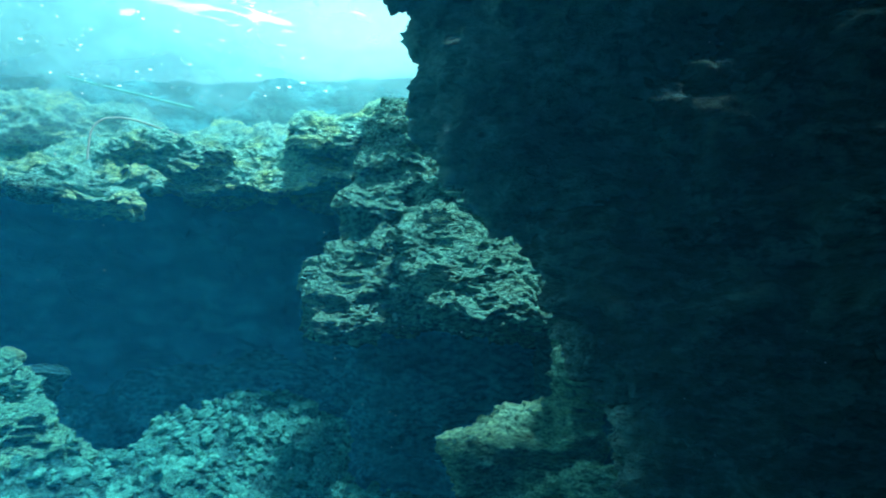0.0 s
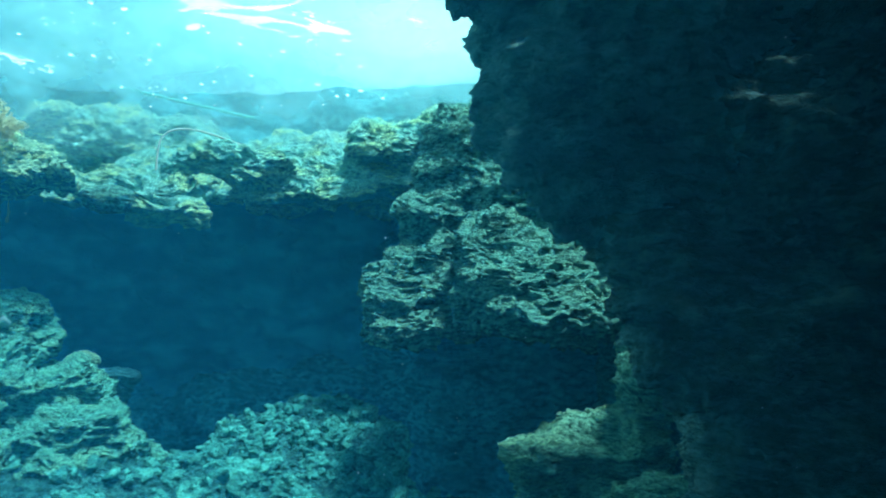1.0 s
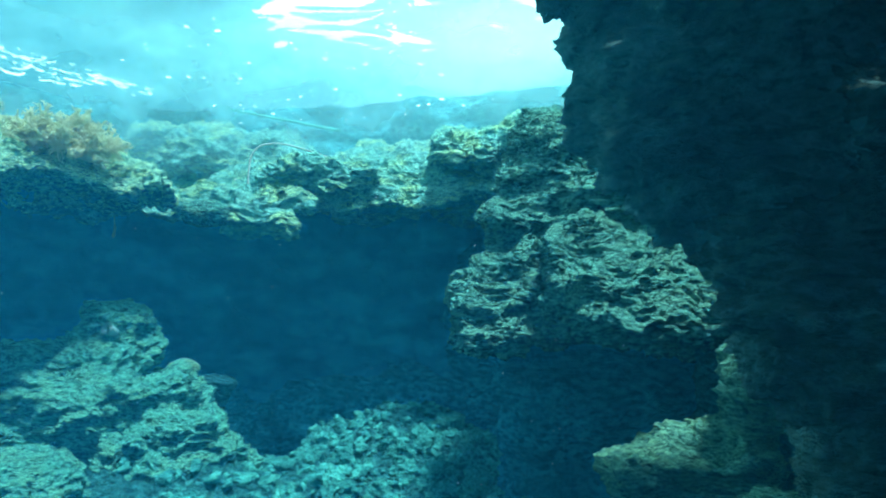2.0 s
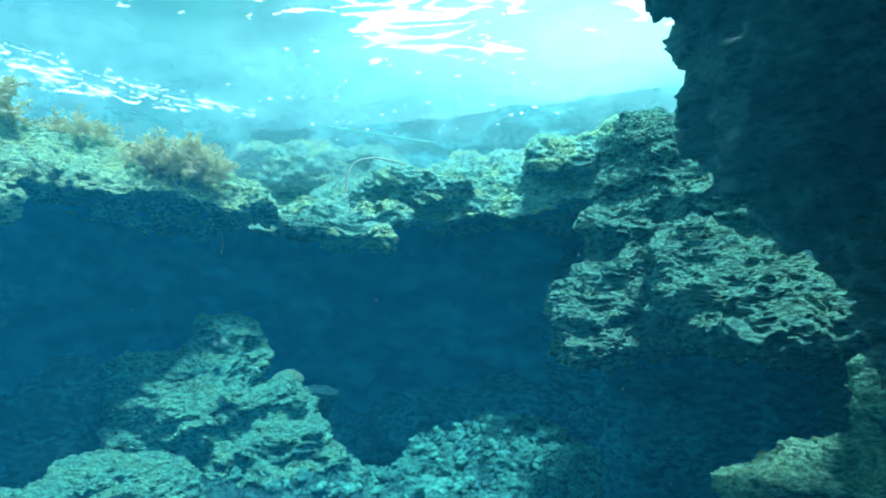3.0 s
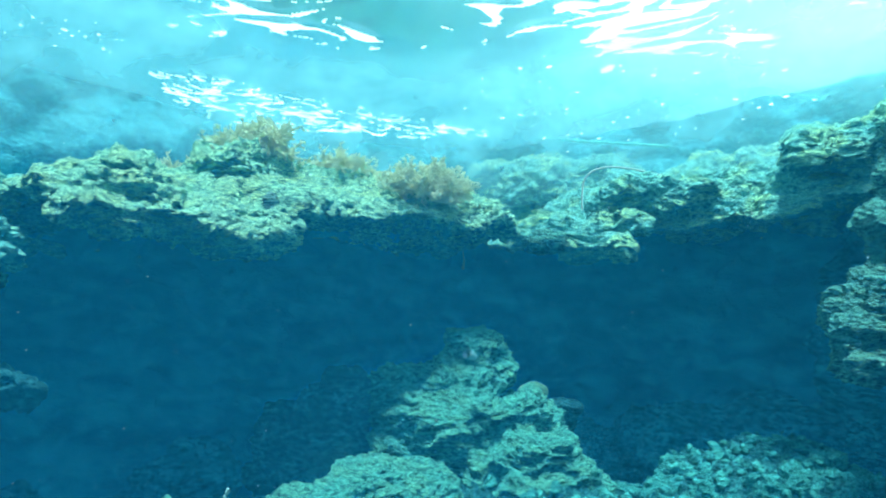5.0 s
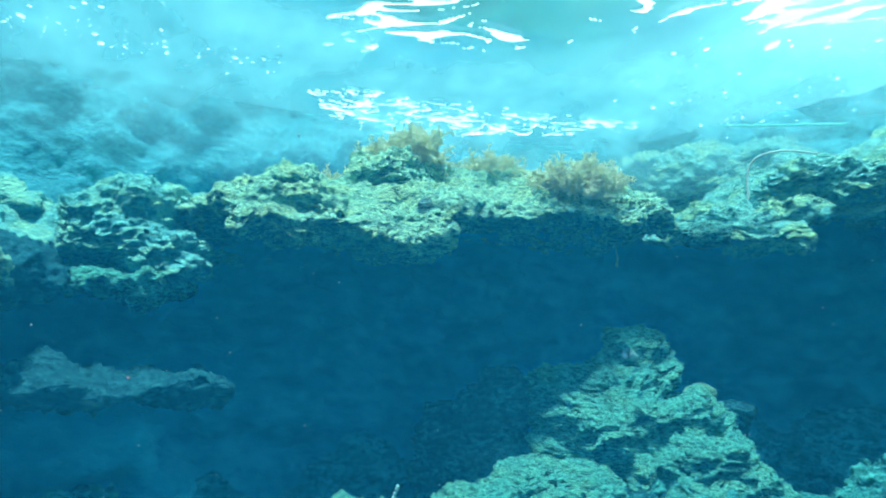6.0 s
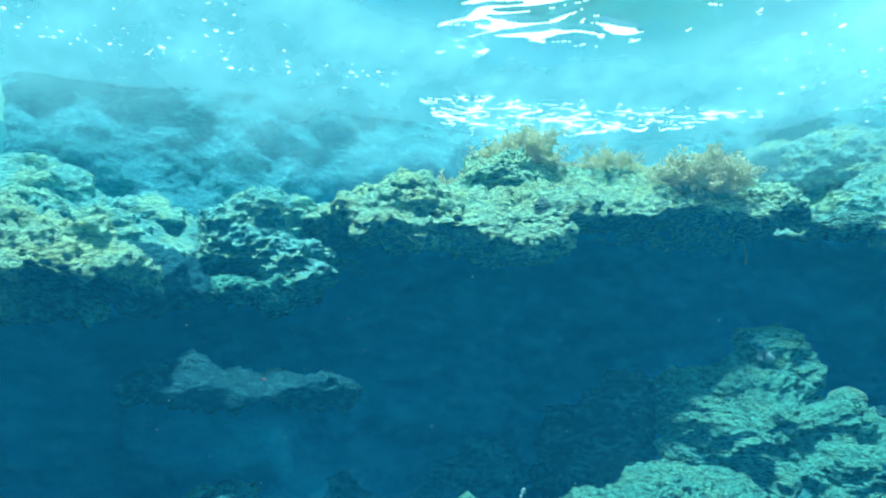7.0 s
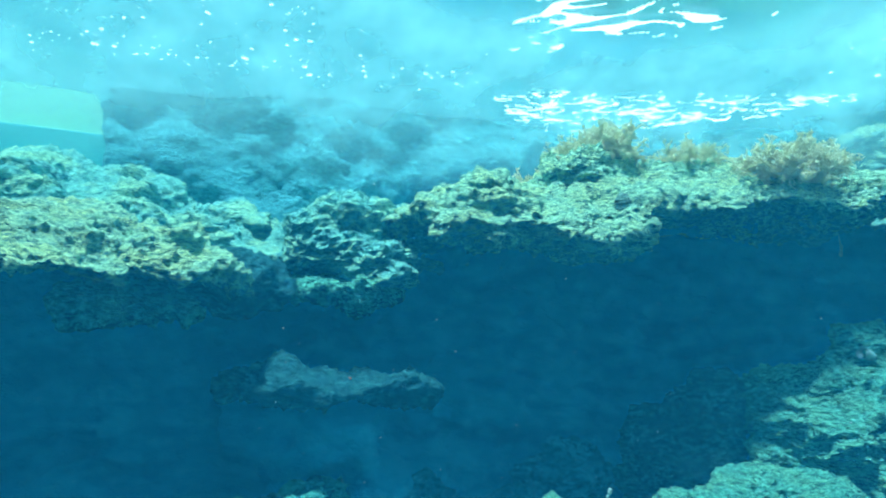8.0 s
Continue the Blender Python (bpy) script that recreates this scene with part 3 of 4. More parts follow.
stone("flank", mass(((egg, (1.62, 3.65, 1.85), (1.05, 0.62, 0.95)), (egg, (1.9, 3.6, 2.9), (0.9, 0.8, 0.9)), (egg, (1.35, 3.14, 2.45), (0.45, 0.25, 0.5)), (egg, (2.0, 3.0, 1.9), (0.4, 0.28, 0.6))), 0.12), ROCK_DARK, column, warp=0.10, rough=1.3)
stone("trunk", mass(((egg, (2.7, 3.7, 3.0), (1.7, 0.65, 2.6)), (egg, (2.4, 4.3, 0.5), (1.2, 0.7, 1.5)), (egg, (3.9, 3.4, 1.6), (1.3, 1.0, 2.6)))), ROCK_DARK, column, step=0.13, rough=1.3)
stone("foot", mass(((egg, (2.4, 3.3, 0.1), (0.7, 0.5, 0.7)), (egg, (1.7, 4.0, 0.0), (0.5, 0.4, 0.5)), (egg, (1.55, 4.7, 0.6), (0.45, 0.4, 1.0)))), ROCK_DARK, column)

# second lump is unseen, added to block sun from the recess
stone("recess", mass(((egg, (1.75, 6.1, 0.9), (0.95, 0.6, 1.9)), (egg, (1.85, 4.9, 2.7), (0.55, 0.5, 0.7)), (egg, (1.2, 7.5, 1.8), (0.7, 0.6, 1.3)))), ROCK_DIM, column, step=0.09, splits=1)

pile = thing("reef_boulder", (-5, 6.5, -0.3), "teal pitted boulder pile on the tank floor")
stone("peak", mass(((egg, (-5.28, 6.85, 1.25), (0.52, 0.5, 0.74)), (egg, (-5.4, 6.5, 0.7), (0.78, 0.7, 0.75)), (egg, (-5.85, 6.4, 1.0), (0.45, 0.5, 0.6)))), ROCK_LOW, pile)
stone("shoulder", mass(((egg, (-4.8, 7.3, 0.52), (0.6, 0.5, 0.52)), (egg, (-4.15, 7.1, 0.1), (0.45, 0.45, 0.45)), (egg, (-4.65, 6.7, 0.05), (0.62, 0.6, 0.62)), (egg, (-4.9, 6.95, 0.80), (0.50, 0.48, 0.50)), (egg, (-4.3, 6.8, 0.42), (0.44, 0.42, 0.40)))), ROCK_LOW, pile)
stone("toe", mass(((egg, (-5.5, 5.05, -0.05), (0.5, 0.75, 0.5), 20), (egg, (-5.1, 5.75, 0.05), (0.5, 0.5, 0.42)))), ROCK_LOW, pile)
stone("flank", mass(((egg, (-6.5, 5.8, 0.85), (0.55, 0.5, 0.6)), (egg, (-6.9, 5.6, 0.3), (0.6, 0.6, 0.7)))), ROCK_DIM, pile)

low_stone = thing("reef_boulder", (-5.8, 3.5, -0.4), "low teal boulder on the tank floor beside the pile")
stone("body", mass(((egg, (-5.85, 3.45, -0.05), (0.5, 0.55, 0.36)), (egg, (-5.7, 3.85, -0.15), (0.4, 0.4, 0.30)))), ROCK_LOW, low_stone, splits=1)

end = thing("reef_ledge", (-7.3, 1.7, 2.4), "greenish reef rock at the end of the ledge")
stone("head", mass(((egg, (-7.35, 1.75, 2.8), (0.5, 0.55, 0.40)), (egg, (-7.3, 1.42, 2.66), (0.40, 0.34, 0.32)), (egg, (-7.0, 2.05, 2.5), (0.35, 0.4, 0.24)), (egg, (-7.7, 2.3, 2.9), (0.6, 0.6, 0.3)))), ROCK_TERRACE, end)
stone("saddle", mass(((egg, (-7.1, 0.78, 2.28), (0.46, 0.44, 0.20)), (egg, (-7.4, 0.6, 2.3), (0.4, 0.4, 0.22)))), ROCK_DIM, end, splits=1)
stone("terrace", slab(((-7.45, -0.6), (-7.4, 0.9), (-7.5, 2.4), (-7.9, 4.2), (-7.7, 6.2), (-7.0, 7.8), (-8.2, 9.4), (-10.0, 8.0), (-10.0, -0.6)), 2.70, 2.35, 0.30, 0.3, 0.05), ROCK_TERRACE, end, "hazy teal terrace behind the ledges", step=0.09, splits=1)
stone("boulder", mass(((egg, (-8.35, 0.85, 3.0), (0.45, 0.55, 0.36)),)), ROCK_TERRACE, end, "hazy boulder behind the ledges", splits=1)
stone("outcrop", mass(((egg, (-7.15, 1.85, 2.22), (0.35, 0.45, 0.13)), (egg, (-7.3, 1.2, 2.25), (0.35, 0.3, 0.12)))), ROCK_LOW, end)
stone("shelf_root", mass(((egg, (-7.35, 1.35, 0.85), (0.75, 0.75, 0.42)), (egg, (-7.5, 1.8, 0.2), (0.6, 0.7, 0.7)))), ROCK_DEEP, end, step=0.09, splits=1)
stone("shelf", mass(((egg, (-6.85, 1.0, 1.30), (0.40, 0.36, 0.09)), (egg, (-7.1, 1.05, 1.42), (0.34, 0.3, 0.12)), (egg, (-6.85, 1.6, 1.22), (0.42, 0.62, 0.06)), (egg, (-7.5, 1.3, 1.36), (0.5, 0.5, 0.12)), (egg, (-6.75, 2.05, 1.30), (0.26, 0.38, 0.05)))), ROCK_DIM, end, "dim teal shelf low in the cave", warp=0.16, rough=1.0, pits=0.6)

left = thing("reef_ledge", (-6.4, -0.6, 2.2), "pale layered reef ledge beside the cave")
stone("overhang", slab(((-6.5, 0.85), (-6.2, 0.2), (-5.95, -0.5), (-5.75, -1.8), (-5.8, -3.0), (-8.5, -3.0), (-8.5, 0.4), (-7.2, 0.75)), 2.52, 2.10, 0.24, 0.55), ROCK_LEDGE, left, step=0.07)
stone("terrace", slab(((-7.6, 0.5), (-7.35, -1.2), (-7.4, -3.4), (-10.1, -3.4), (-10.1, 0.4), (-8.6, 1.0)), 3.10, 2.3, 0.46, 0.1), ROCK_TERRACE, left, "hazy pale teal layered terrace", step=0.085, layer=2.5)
stone("outcrop", mass(((egg, (-6.5, -0.35, 1.9), (0.32, 0.4, 0.16)), (egg, (-6.9, -0.2, 2.0), (0.4, 0.4, 0.2)))), ROCK_LOW, left)

far = thing("reef_wall", (-9, 2, 2), "hazy pale blue reef wall behind the ledges")
FAR_LINE = ((-10.0, -0.8), (-9.6, 0.6), (-9.1, 2.0), (-9.0, 3.5), (-8.9, 5.2), (-8.4, 7.0), (-7.3, 8.5), (-6.0, 9.2), (-3.5, 9.45), (-1.0, 9.4), (2.5, 9.2), (2.5, 11.6), (-6.5, 11.6), (-10.8, 9.0), (-10.9, -0.8))


def far_side(p):
    lean = 0.16 * fbm(p * (1.3, 1.3, 0.8), 3)
    return smax(smax(plan(p, FAR_LINE) + lean, p[:, 2] - 5.3, 0.1), 2.5 + 0.9 * np.clip((p[:, 1] - 5.0) / 3, 0, 1) - p[:, 2], 0.1)


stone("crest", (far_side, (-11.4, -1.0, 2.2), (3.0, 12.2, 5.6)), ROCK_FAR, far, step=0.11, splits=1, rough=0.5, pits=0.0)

BACK_LINE = ((-0.2, 10.1), (-2.2, 10.0), (-4.4, 9.7), (-6.3, 8.9), (-7.4, 7.4), (-7.9, 5.4), (-8.0, 3.6), (-7.75, 2.0), (-7.6, 0.6), (-7.4, -1.2), (-7.5, -3.2), (-9.0, -3.2), (-9.2, 4.0), (-8.6, 8.4), (-6.8, 10.4), (-4.4, 11.0), (-0.2, 11.0))


def cave_back(p):
    lean = 0.22 * np.sin(1.6 * p[:, 2]) + 0.35 * fbm(p * (0.8, 0.8, 1.1), 2)
    return smax(smax(plan(p, BACK_LINE) + lean, p[:, 2] - 2.45 - 1.0 * np.clip((p[:, 1] - 1.0) / 3, 0, 1), 0.3), -1.6 - p[:, 2], 0.1)


cave = thing("reef_wall", (-5, 8, 0.5), "dim blue rock wall at the back of the cave")
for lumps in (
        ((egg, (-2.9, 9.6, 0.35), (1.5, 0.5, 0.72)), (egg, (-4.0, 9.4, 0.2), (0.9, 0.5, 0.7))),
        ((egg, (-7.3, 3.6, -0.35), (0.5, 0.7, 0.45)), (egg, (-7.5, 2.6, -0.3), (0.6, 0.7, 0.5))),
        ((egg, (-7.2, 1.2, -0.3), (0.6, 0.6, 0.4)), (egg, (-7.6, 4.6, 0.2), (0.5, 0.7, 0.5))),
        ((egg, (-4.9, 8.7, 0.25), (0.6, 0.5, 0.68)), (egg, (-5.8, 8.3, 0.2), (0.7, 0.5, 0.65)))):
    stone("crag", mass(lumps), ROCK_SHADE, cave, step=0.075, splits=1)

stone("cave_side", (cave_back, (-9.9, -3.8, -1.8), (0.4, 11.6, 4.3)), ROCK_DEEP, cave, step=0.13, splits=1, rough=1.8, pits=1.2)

# loose stone and plate coral on the pile
pebble = thing("cobble", (-4.82, 7.56, 1.1), "rounded pale green cobble resting on boulders", "stone")
stone("cobble_body", mass(((egg, (-4.82, 7.56, 1.14), (0.19, 0.16, 0.12)),)), ROCK_BLOCK, pebble, step=0.03, warp=0.03, rough=0.15, pits=0.2, splits=1)
plate = thing("plate_coral", (-4.45, 7.7, 1.0), "flat dim teal plate coral beside a cobble", "coral")
stone("plate_body", mass(((egg, (-4.55, 7.95, 0.98), (0.17, 0.18, 0.05)), (egg, (-4.62, 7.9, 0.8), (0.22, 0.18, 0.26)))), ROCK_DIM, plate, step=0.03, warp=0.06, rough=0.3, pits=0.2, splits=1)
head = thing("brain_coral", (-4.6, 7.3, 3.0), "rounded pale green brain coral on the mossy ledge", "coral")
stone("head_body", mass(((egg, (-4.62, 7.42, 3.0), (0.26, 0.22, 0.16)), (egg, (-4.4, 7.5, 3.0), (0.2, 0.2, 0.13)))), ROCK_WALL, head, step=0.03, warp=0.05, rough=0.25, pits=0.8, splits=1)
vase = thing("sponge", (-5.85, 4.15, 3.0), "small dark vase sponge in the sunlit ledge", "sponge")
stone("vase_body", mass(((egg, (-5.85, 4.15, 3.08), (0.07, 0.08, 0.12)),)), ROCK_DARK, vase, step=0.02, warp=0.02, rough=0.06, pits=0.0, splits=1)


# ---- small things ----
def tube(path, radii, sides=5):
    """A tapered tube along a path, as points and four-sided faces."""
    path = np.array(path, float)
    t = np.gradient(path, axis=0)
    t /= np.linalg.norm(t, axis=1)[:, None]
    side = np.cross(t, (0.31, 0.17, 0.93))
    side /= np.maximum(np.linalg.norm(side, axis=1), 1e-6)[:, None]
    other = np.cross(t, side)
    a_ = np.arange(sides) * 2 * math.pi / sides
    ring = np.cos(a_)[None, :, None] * side[:, None] + np.sin(a_)[None, :, None] * other[:, None]
    pts = (path[:, None] + ring * np.array(radii)[:, None, None]).reshape(-1, 3)
    k = np.arange(len(path) - 1)[:, None] * sides
    j = np.arange(sides)[None]
    n_ = (j + 1) % sides
    return pts, np.stack([k + j, k + n_, k + sides + n_, k + sides + j], -1).reshape(-1, 4)


def eased(points, steps=6):
    """A smooth path through a few points."""
    p = np.array([points[0], *points, points[-1]], float)
    out_ = []
    for k in range(1, len(p) - 2):
        a_, b_, c_, d_ = p[k - 1], p[k], p[k + 1], p[k + 2]
        for t in np.arange(steps) / steps:
            out_.append(0.5 * (2 * b_ + (c_ - a_) * t + (2 * a_ - 5 * b_ + 4 * c_ - d_) * t ** 2 + (3 * b_ - a_ - 3 * c_ + d_) * t ** 3))
    return np.array([*out_, p[-1]])


def gather(pieces):
    pts, quads, start = [], [], 0
    for p, q in pieces:
        pts.append(p)
        quads.append(q + start)
        start += len(p)
    return np.concatenate(pts), np.concatenate(quads)


def frond(rng, height):
    """One branching soft-coral frond, standing at the origin."""
    pieces = []

    def grow(at, way, length, radius, depth):
        steps, path, d = 3, [at], way / np.linalg.norm(way)
        for _ in range(steps):
            d = d + rng.normal(size=3) * 0.22 + np.array((0, 0, 0.02))
            d /= np.linalg.norm(d)
            path.append(path[-1] + d * length / steps)
        pieces.append(tube(path, np.linspace(radius, radius * 0.55, steps + 1), 3))
        if depth:
            for k in range(5):
                turn = rng.normal(size=3)
                grow(path[1 + k % 3], d + 1.3 * turn / np.linalg.norm(turn), length * 0.52, radius * 0.78, depth - 1)
    grow(np.zeros(3), np.array((0.0, 0.0, 1.0)), height * 0.42, 0.0085, 3)
    return gather(pieces)


rng = np.random.default_rng(21)
FRONDS = []
for k in range(5):
    master = solid("frond", *frond(rng, 0.42), CORAL)
    FRONDS.append(master.data)
    bpy.data.objects.remove(master)


def rest(x, y, thing_):
    """The highest stone of a thing near a place in plan."""
    best = -9.0
    for child in thing_.children:
        v = np.empty(len(child.data.vertices) * 3, np.float32)
        child.data.vertices.foreach_get("co", v)
        v = v.reshape(-1, 3) + np.array(thing_.location)
        near_ = np.hypot(v[:, 0] - x, v[:, 1] - y) < 0.12
        if near_.any():
            best = max(best, float(np.median(v[near_, 2][v[near_, 2] > v[near_, 2].max() - 0.12])))
    return best


def coral_bush(base, width, depth, height, count, label):
    base = (base[0], base[1], rest(base[0], base[1], ledge) - 0.02)
    ob = thing("coral_bush", base, label, "coral", "soft corals on the ledge")
    for k in range(count):
        a_, r_ = k * 2.39996, math.sqrt((k + 0.5) / count)
        x, y = r_ * math.cos(a_), r_ * math.sin(a_)
        f = new("frond", FRONDS[k % 5])
        f.parent = ob
        s_ = 1.35 * height / 0.42 * (0.85 + 0.3 * rng.random())
        f.matrix_local = Matrix.LocRotScale((x * width * 0.34, y * depth * 0.34, 0.02 - 0.03 * r_), Euler((-y * 1.5, x * 1.5, 0)).to_matrix().to_quaternion() @ Euler((0, 0, rng.random() * 6.283)).to_quaternion(), (s_, s_, s_))
    return ob


coral_bush((-5.25, 5.85, 3.52), 0.95, 0.7, 0.46, 80, "bushy tan soft coral standing on the sunlit ledge")
coral_bush((-6.25, 5.55, 3.58), 0.9, 0.6, 0.34, 34, "dull brown soft coral on the sunlit ledge")
coral_bush((-6.85, 4.65, 3.62), 0.95, 0.6, 0.46, 60, "orange-tan feathery soft coral on the sunlit ledge")
coral_bush((-7.55, 4.15, 3.60), 0.8, 0.5, 0.42, 30, "dull brown soft coral on the sunlit ledge")

# hose hanging over the back ledge
ways = eased([(-4.14, 7.69, 3.42), (-4.14, 7.70, 3.62), (-4.11, 7.72, 3.82), (-3.98, 7.80, 3.95), (-3.72, 8.02, 3.98), (-3.22, 8.46, 3.86)])
tagged(solid("hose", *tube(ways, [0.012] * len(ways), 8), HOSE), "thin pale hose looped over the mossy ledge", "hose")

# green pipe along the back of the tank
ways = eased([(-5.55, 8.92, 4.97), (-4.9, 8.95, 4.82), (-4.1, 8.95, 4.62), (-3.43, 8.98, 4.46)])
tagged(solid("pipe", *tube(ways, [0.020] * len(ways), 10), PIPE), "long green pipe along the back of the tank", "pipe")

# small white sponge under the ledge
sponge = thing("sponge", (-6.15, 7.9, 2.85), "small white sponge hanging under the ledge", "sponge")
stone("sponge_body", mass(((egg, (-6.15, 7.9, 2.86), (0.03, 0.03, 0.05)), (egg, (-6.13, 7.9, 2.95), (0.022, 0.022, 0.06)), (egg, (-6.15, 7.9, 3.06), (0.018, 0.018, 0.10))), 0.02), SPONGE, sponge, step=0.02, warp=0.01, rough=0.03, pits=0.0, splits=1, layer=0.05)


# dull red sponge on the dim shelf, and a short tube sponge on the boulders
lump = thing("sponge", (-6.9, 1.62, 1.30), "dull red encrusting sponge on the dim shelf", "sponge")
stone("sponge_body", mass(((egg, (-6.95, 1.62, 1.33), (0.09, 0.13, 0.06)), (egg, (-6.92, 1.74, 1.32), (0.07, 0.08, 0.05))), 0.05), RED_SPONGE, lump, step=0.025, warp=0.03, rough=0.15, pits=0.1, splits=1, layer=0.1)


def tube_sponge(base, way, label):
    """A short hollow tube with a rounded lip, standing out of the rock."""
    ob = thing("sponge", base, label, "sponge")
    outer = [(0, 0, -0.06), (0, 0, 0.0), (0, 0, 0.05), (0, 0, 0.085), (0, 0, 0.095), (0, 0, 0.085), (0, 0, 0.03)]
    pts, quads = tube(outer, [0.050, 0.055, 0.060, 0.068, 0.060, 0.046, 0.030], 14)
    body = solid("tube", pts, quads, SPONGE, ob)
    ob.rotation_mode = "QUATERNION"
    ob.rotation_quaternion = Vector(way).to_track_quat("Z", "Y")
    return body


tube_sponge((-5.072, 6.559, 1.581), (-0.06, -0.9, 0.3), "small pale tube sponge on the boulder pile")

# knobbly white coral sprig on the low stone
sprig = thing("coral_sprig", (-5.7, 3.66, rest(-5.7, 3.66, low_stone)), "small knobbly white coral sprig on a low stone", "coral")
beads = [(0.0, 0.0, -0.03), (0.012, 0.004, 0.03), (0.03, 0.01, 0.07), (0.045, 0.012, 0.11), (0.065, 0.02, 0.15), (0.072, 0.02, 0.17)]
solid("stem", *tube(beads, [0.010] * 6, 6), SPONGE, sprig)
for k, b in enumerate(beads[1:]):
    knob = bmesh.new()
    bmesh.ops.create_icosphere(knob, subdivisions=2, radius=0.018 + 0.004 * (k % 2), matrix=Matrix.Translation(b))
    me = bpy.data.meshes.new("knob")
    knob.to_mesh(me)
    knob.free()
    me.materials.append(SPONGE)
    new("knob", me).parent = sprig

# white reflections on the underside of the water, modelled as thin rafts
def foam(outline, turn, size, level, label, fill=0.0, lift=0.03):
    """A white raft for a surface reflection inside an outline: lace drawn out along turn, closed to a sheet where fill
    is high.
    """
    v = np.array(outline, float)
    low, high = v.min(0) - 0.3, v.max(0) + 0.3
    gx, gy = np.meshgrid(np.arange(low[0], high[0], 0.022), np.arange(low[1], high[1], 0.022), indexing="ij")
    x, y = gx.ravel(), gy.ravel()
    c, s_ = math.cos(turn), math.sin(turn)
    q = np.stack([(x * c + y * s_) / size, (y * c - x * s_) * 2.8 / size, 0 * x], 1)
    q = q + 0.6 * np.stack([perlin(q * 0.9 + 3), perlin(q * 0.9 + 8), 0 * x], 1)
    inward = -plan(np.stack([x, y], 1), outline) + 0.12 * fbm(q * 0.8 + 5, 3)
    web = 1 - 2.4 * np.abs(perlin(q * 1.2)) + 0.35 * fbm(q * 2.6, 2)
    keep = (web + fill * perlin(q * 0.35 + 2) > level) & (inward > 0)
    idx = np.arange(len(x)).reshape(gx.shape)
    quads = np.stack([idx[:-1, :-1], idx[1:, :-1], idx[1:, 1:], idx[:-1, 1:]], -1).reshape(-1, 4)
    quads = quads[keep[quads].all(1)]
    used, back_ = np.unique(quads, return_inverse=True)
    pts = np.stack([x, y, swell(x, y) - lift + 0.02 * perlin(q * 4)], 1)[used]
    ob = solid("foam", pts, back_.reshape(quads.shape), FOAM)
    m = ob.modifiers.new("thickness", "SOLIDIFY")
    m.thickness = 0.010
    ob.visible_shadow = False
    return tagged(ob, label, "foam", kind="stuff")


foam(((-7.95, 3.75), (-7.2, 5.4), (-5.75, 8.5), (-6.4, 8.3), (-8.2, 6.6), (-9.3, 5.6), (-8.6, 4.6)), radians(65), 0.42, 0.64, "lacy white reflection on the water, modelled as a raft", 0.5)
foam(((-7.0, 3.7), (-6.5, 3.2), (-5.8, 3.0), (-4.8, 3.2), (-3.4, 4.6), (-3.0, 5.9), (-4.2, 6.0), (-5.6, 5.0), (-6.5, 4.3)), radians(48), 0.85, 0.78, "bright white glare streaks on the water, modelled as rafts", 0.6)
foam(((-3.4, 5.6), (-1.6, 5.0), (0.2, 5.4), (0.0, 7.4), (-2.0, 8.0), (-3.6, 7.2)), radians(15), 0.9, 0.72, "bright white glare streaks on the water, modelled as rafts", 0.7)

# air bubbles under the surface
bub = bmesh.new()
for k in range(430):
    if k < 150:
        a_ = rng.random()
        x, y = -8.4 + 0.9 * a_ ** 2 + 0.16 * rng.normal(), -1.6 + 5.2 * a_
    elif k < 230:
        x, y = -7.9 + 1.6 * rng.random(), -1.4 + 3.4 * rng.random()
    else:
        x, y = -5.4 + 3.8 * rng.random(), 6.2 + 3.0 * rng.random()
    r = 0.005 + 0.018 * rng.random() ** 4
    z = SURFACE - 0.05 - (0.10 * rng.random() ** 2 if k < 230 else 0.35 * rng.random() ** 1.5)
    bmesh.ops.create_icosphere(bub, subdivisions=1, radius=1, matrix=Matrix.LocRotScale((x, y, z), Euler((0, 0, rng.random() * 6)), (r * (1 + rng.random()), r * (1 + 1.5 * rng.random()), r * 0.6)))
me = bpy.data.meshes.new("bubbles")
bub.to_mesh(me)
bub.free()
me.materials.append(FOAM)
bubbles = tagged(new("bubbles", me), "small white air bubbles under the surface", "bubbles", kind="stuff")

bubbles.visible_shadow = False

# added sheet of water haze, slanting up from the rear ledges to the surface
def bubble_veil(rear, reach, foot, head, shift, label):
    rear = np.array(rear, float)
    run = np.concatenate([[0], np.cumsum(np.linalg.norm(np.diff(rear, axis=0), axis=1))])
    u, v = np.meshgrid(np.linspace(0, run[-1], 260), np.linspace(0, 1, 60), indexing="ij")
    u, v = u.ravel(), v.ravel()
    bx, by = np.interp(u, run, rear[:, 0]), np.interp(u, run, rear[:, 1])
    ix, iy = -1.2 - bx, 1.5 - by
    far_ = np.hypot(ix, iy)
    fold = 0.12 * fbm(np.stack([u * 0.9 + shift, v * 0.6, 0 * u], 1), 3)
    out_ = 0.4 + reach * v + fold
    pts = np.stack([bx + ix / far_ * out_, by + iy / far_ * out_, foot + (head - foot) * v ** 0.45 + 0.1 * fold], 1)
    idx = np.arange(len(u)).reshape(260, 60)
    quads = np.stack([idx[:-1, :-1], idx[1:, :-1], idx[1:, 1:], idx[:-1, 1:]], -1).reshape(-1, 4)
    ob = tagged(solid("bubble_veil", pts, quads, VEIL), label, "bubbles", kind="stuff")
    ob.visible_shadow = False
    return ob


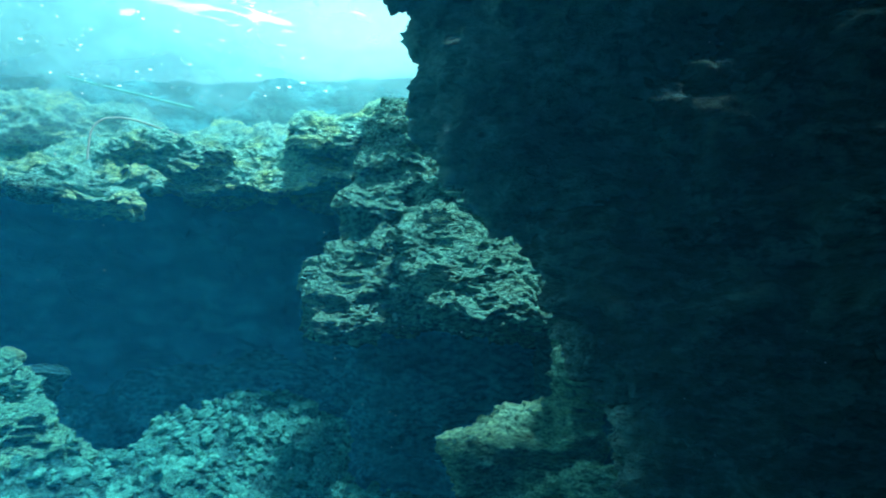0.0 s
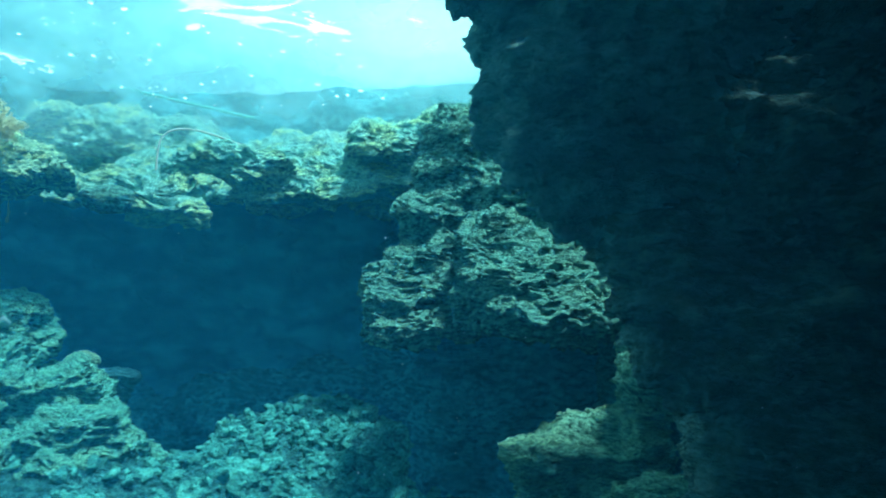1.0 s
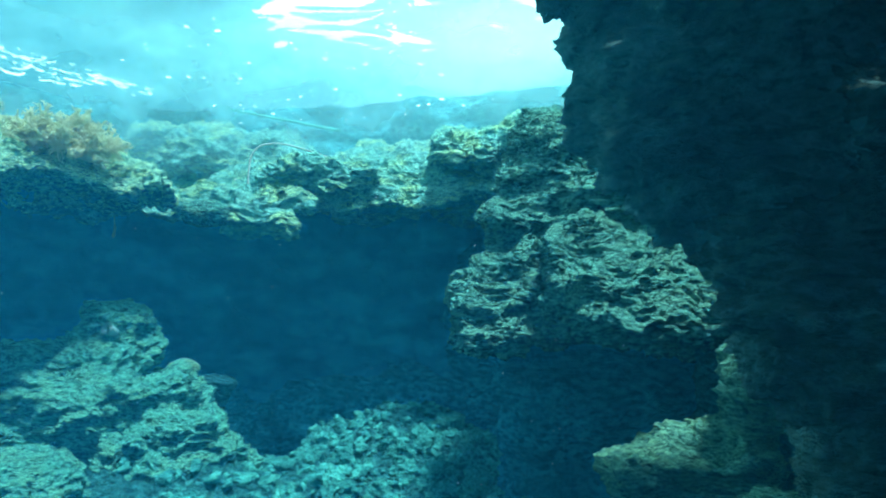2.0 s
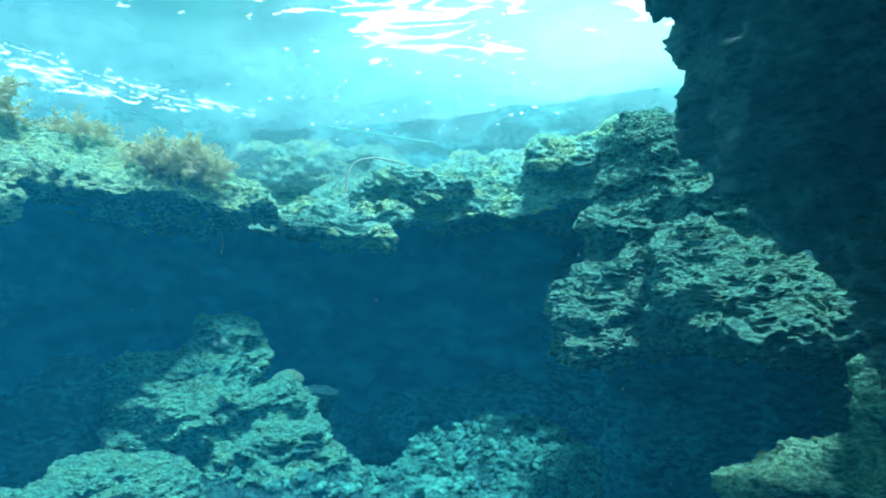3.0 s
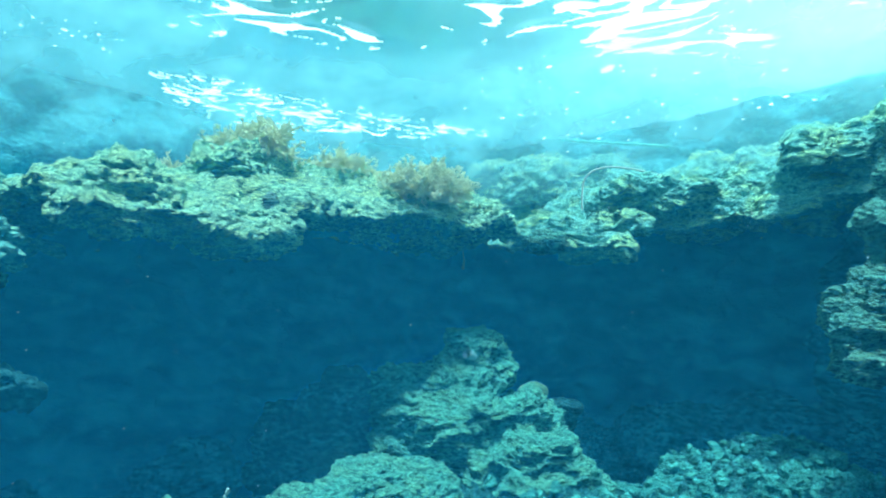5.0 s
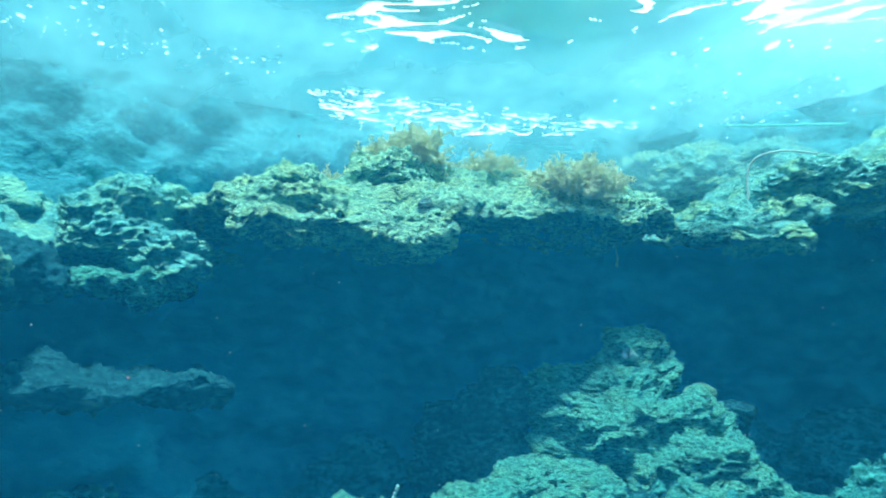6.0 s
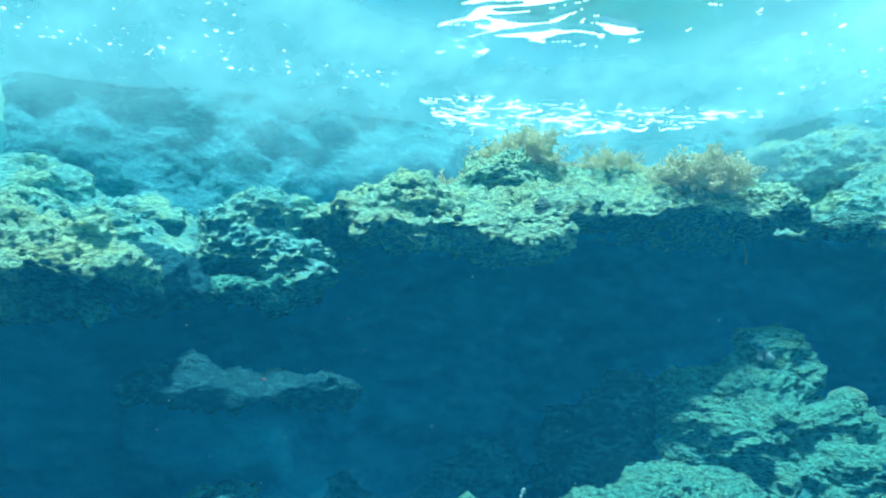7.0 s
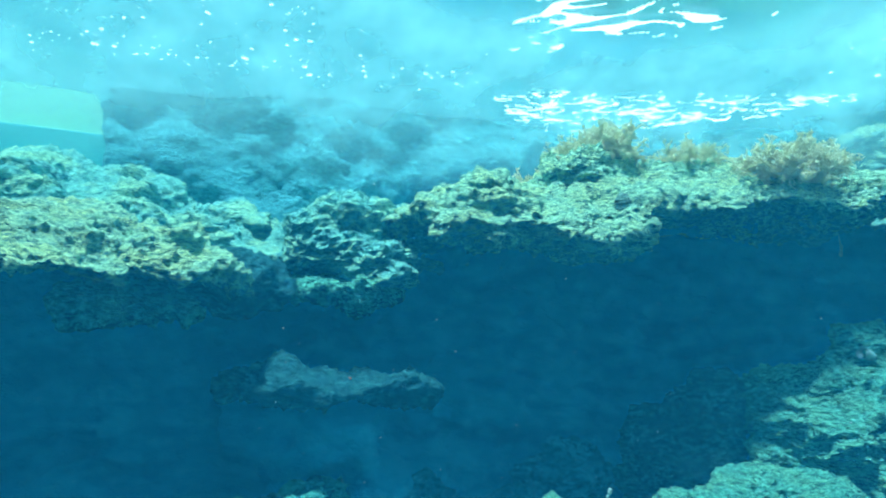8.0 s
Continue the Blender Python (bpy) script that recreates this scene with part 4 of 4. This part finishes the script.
bubble_veil(((1.2, 9.3), (-2.5, 9.4), (-5.5, 9.1), (-7.6, 7.8), (-8.8, 5.8), (-9.1, 3.2), (-9.2, 0.5), (-9.6, -2.6), (-9.9, -6.0)), 3.3, 3.3, 4.91, 0.0, "pale sheet of water haze and light shafts under the surface")

# specks adrift in the water
flecks_v, flecks_f = [], []
octa_v = np.array([(1, 0, 0), (-1, 0, 0), (0, 1, 0), (0, -1, 0), (0, 0, 1), (0, 0, -1)], float)
octa_f = np.array([(0, 2, 4), (2, 1, 4), (1, 3, 4), (3, 0, 4), (2, 0, 5), (1, 2, 5), (3, 1, 5), (0, 3, 5)])
for k in range(260):
    a_, far_ = radians(-35 + 135 * rng.random()), 2.6 + 3.0 * rng.random()
    r = 0.0012 + 0.0028 * rng.random() ** 3
    centre = (-0.4 - far_ * math.sin(a_), far_ * math.cos(a_), 0.6 + 2.6 * rng.random())
    flecks_v.append(octa_v * r * (1 + rng.random(3)) + centre)
    flecks_f.append(octa_f + 6 * k)
tagged(solid("specks", np.concatenate(flecks_v), np.concatenate(flecks_f), FOAM), "tiny white specks adrift in the water", "particles", kind="stuff")


# ---- loose rubble on the ground ----
def pebble_mesh(seed):
    bm = bmesh.new()
    bmesh.ops.create_icosphere(bm, subdivisions=2, radius=1)
    for v in bm.verts:
        v.co *= 1 + 0.9 * noise.noise(v.co * 1.2 + Vector((seed * 7.0, 0, 0))) + 0.7 * noise.noise(v.co * 2.9 + Vector((0, seed * 5.0, 0)))
        v.co.z *= 0.75
    me = bpy.data.meshes.new("rubble")
    bm.to_mesh(me)
    bm.free()
    me.materials.append(RUBBLE)
    me.polygons.foreach_set("use_smooth", [False] * len(me.polygons))
    return me


STONES = [pebble_mesh(k) for k in range(7)]
for k in range(280):
    x, y = -3.9 + 3.2 * rng.random(), 6.2 + 2.6 * rng.random()
    z = float(ground_height(np.array([x]), np.array([y]))[0])
    r = 0.03 + 0.085 * rng.random() ** 2
    ob = new("stone", STONES[k % 7])
    ob.parent = ground
    ob.matrix_local = Matrix.LocRotScale((x, y, z + 0.2 * r), Euler((rng.normal() * 0.4, rng.normal() * 0.4, rng.random() * 6.3)), (r * (0.8 + 0.7 * rng.random()), r, r))

bits_v, bits_f, start = [], [], 0
base_v = np.array([v.co for v in STONES[0].vertices])
base_f = np.array([p.vertices for p in STONES[0].polygons])
many = 1700
x, y = -4.6 + 4.2 * rng.random(many), 5.9 + 3.1 * rng.random(many)
x[:500], y[:500] = -7.9 + 2.4 * rng.random(500), 0.0 + 2.8 * rng.random(500)
z = ground_height(x, y)
for k in range(many):
    r = 0.02 + 0.06 * rng.random() ** 2
    m = np.array(Euler((rng.normal() * 0.5, rng.normal() * 0.5, rng.random() * 6.3)).to_matrix())
    bits_v.append(base_v * (r * (0.6 + rng.random()), r, r) @ m.T + (x[k], y[k], z[k] + 0.2 * r))
    bits_f.append(base_f + start)
    start += len(base_v)
tagged(solid("rubble", np.concatenate(bits_v), np.concatenate(bits_f), RUBBLE), "small broken coral rubble strewn on the ground", "rubble", kind="stuff")
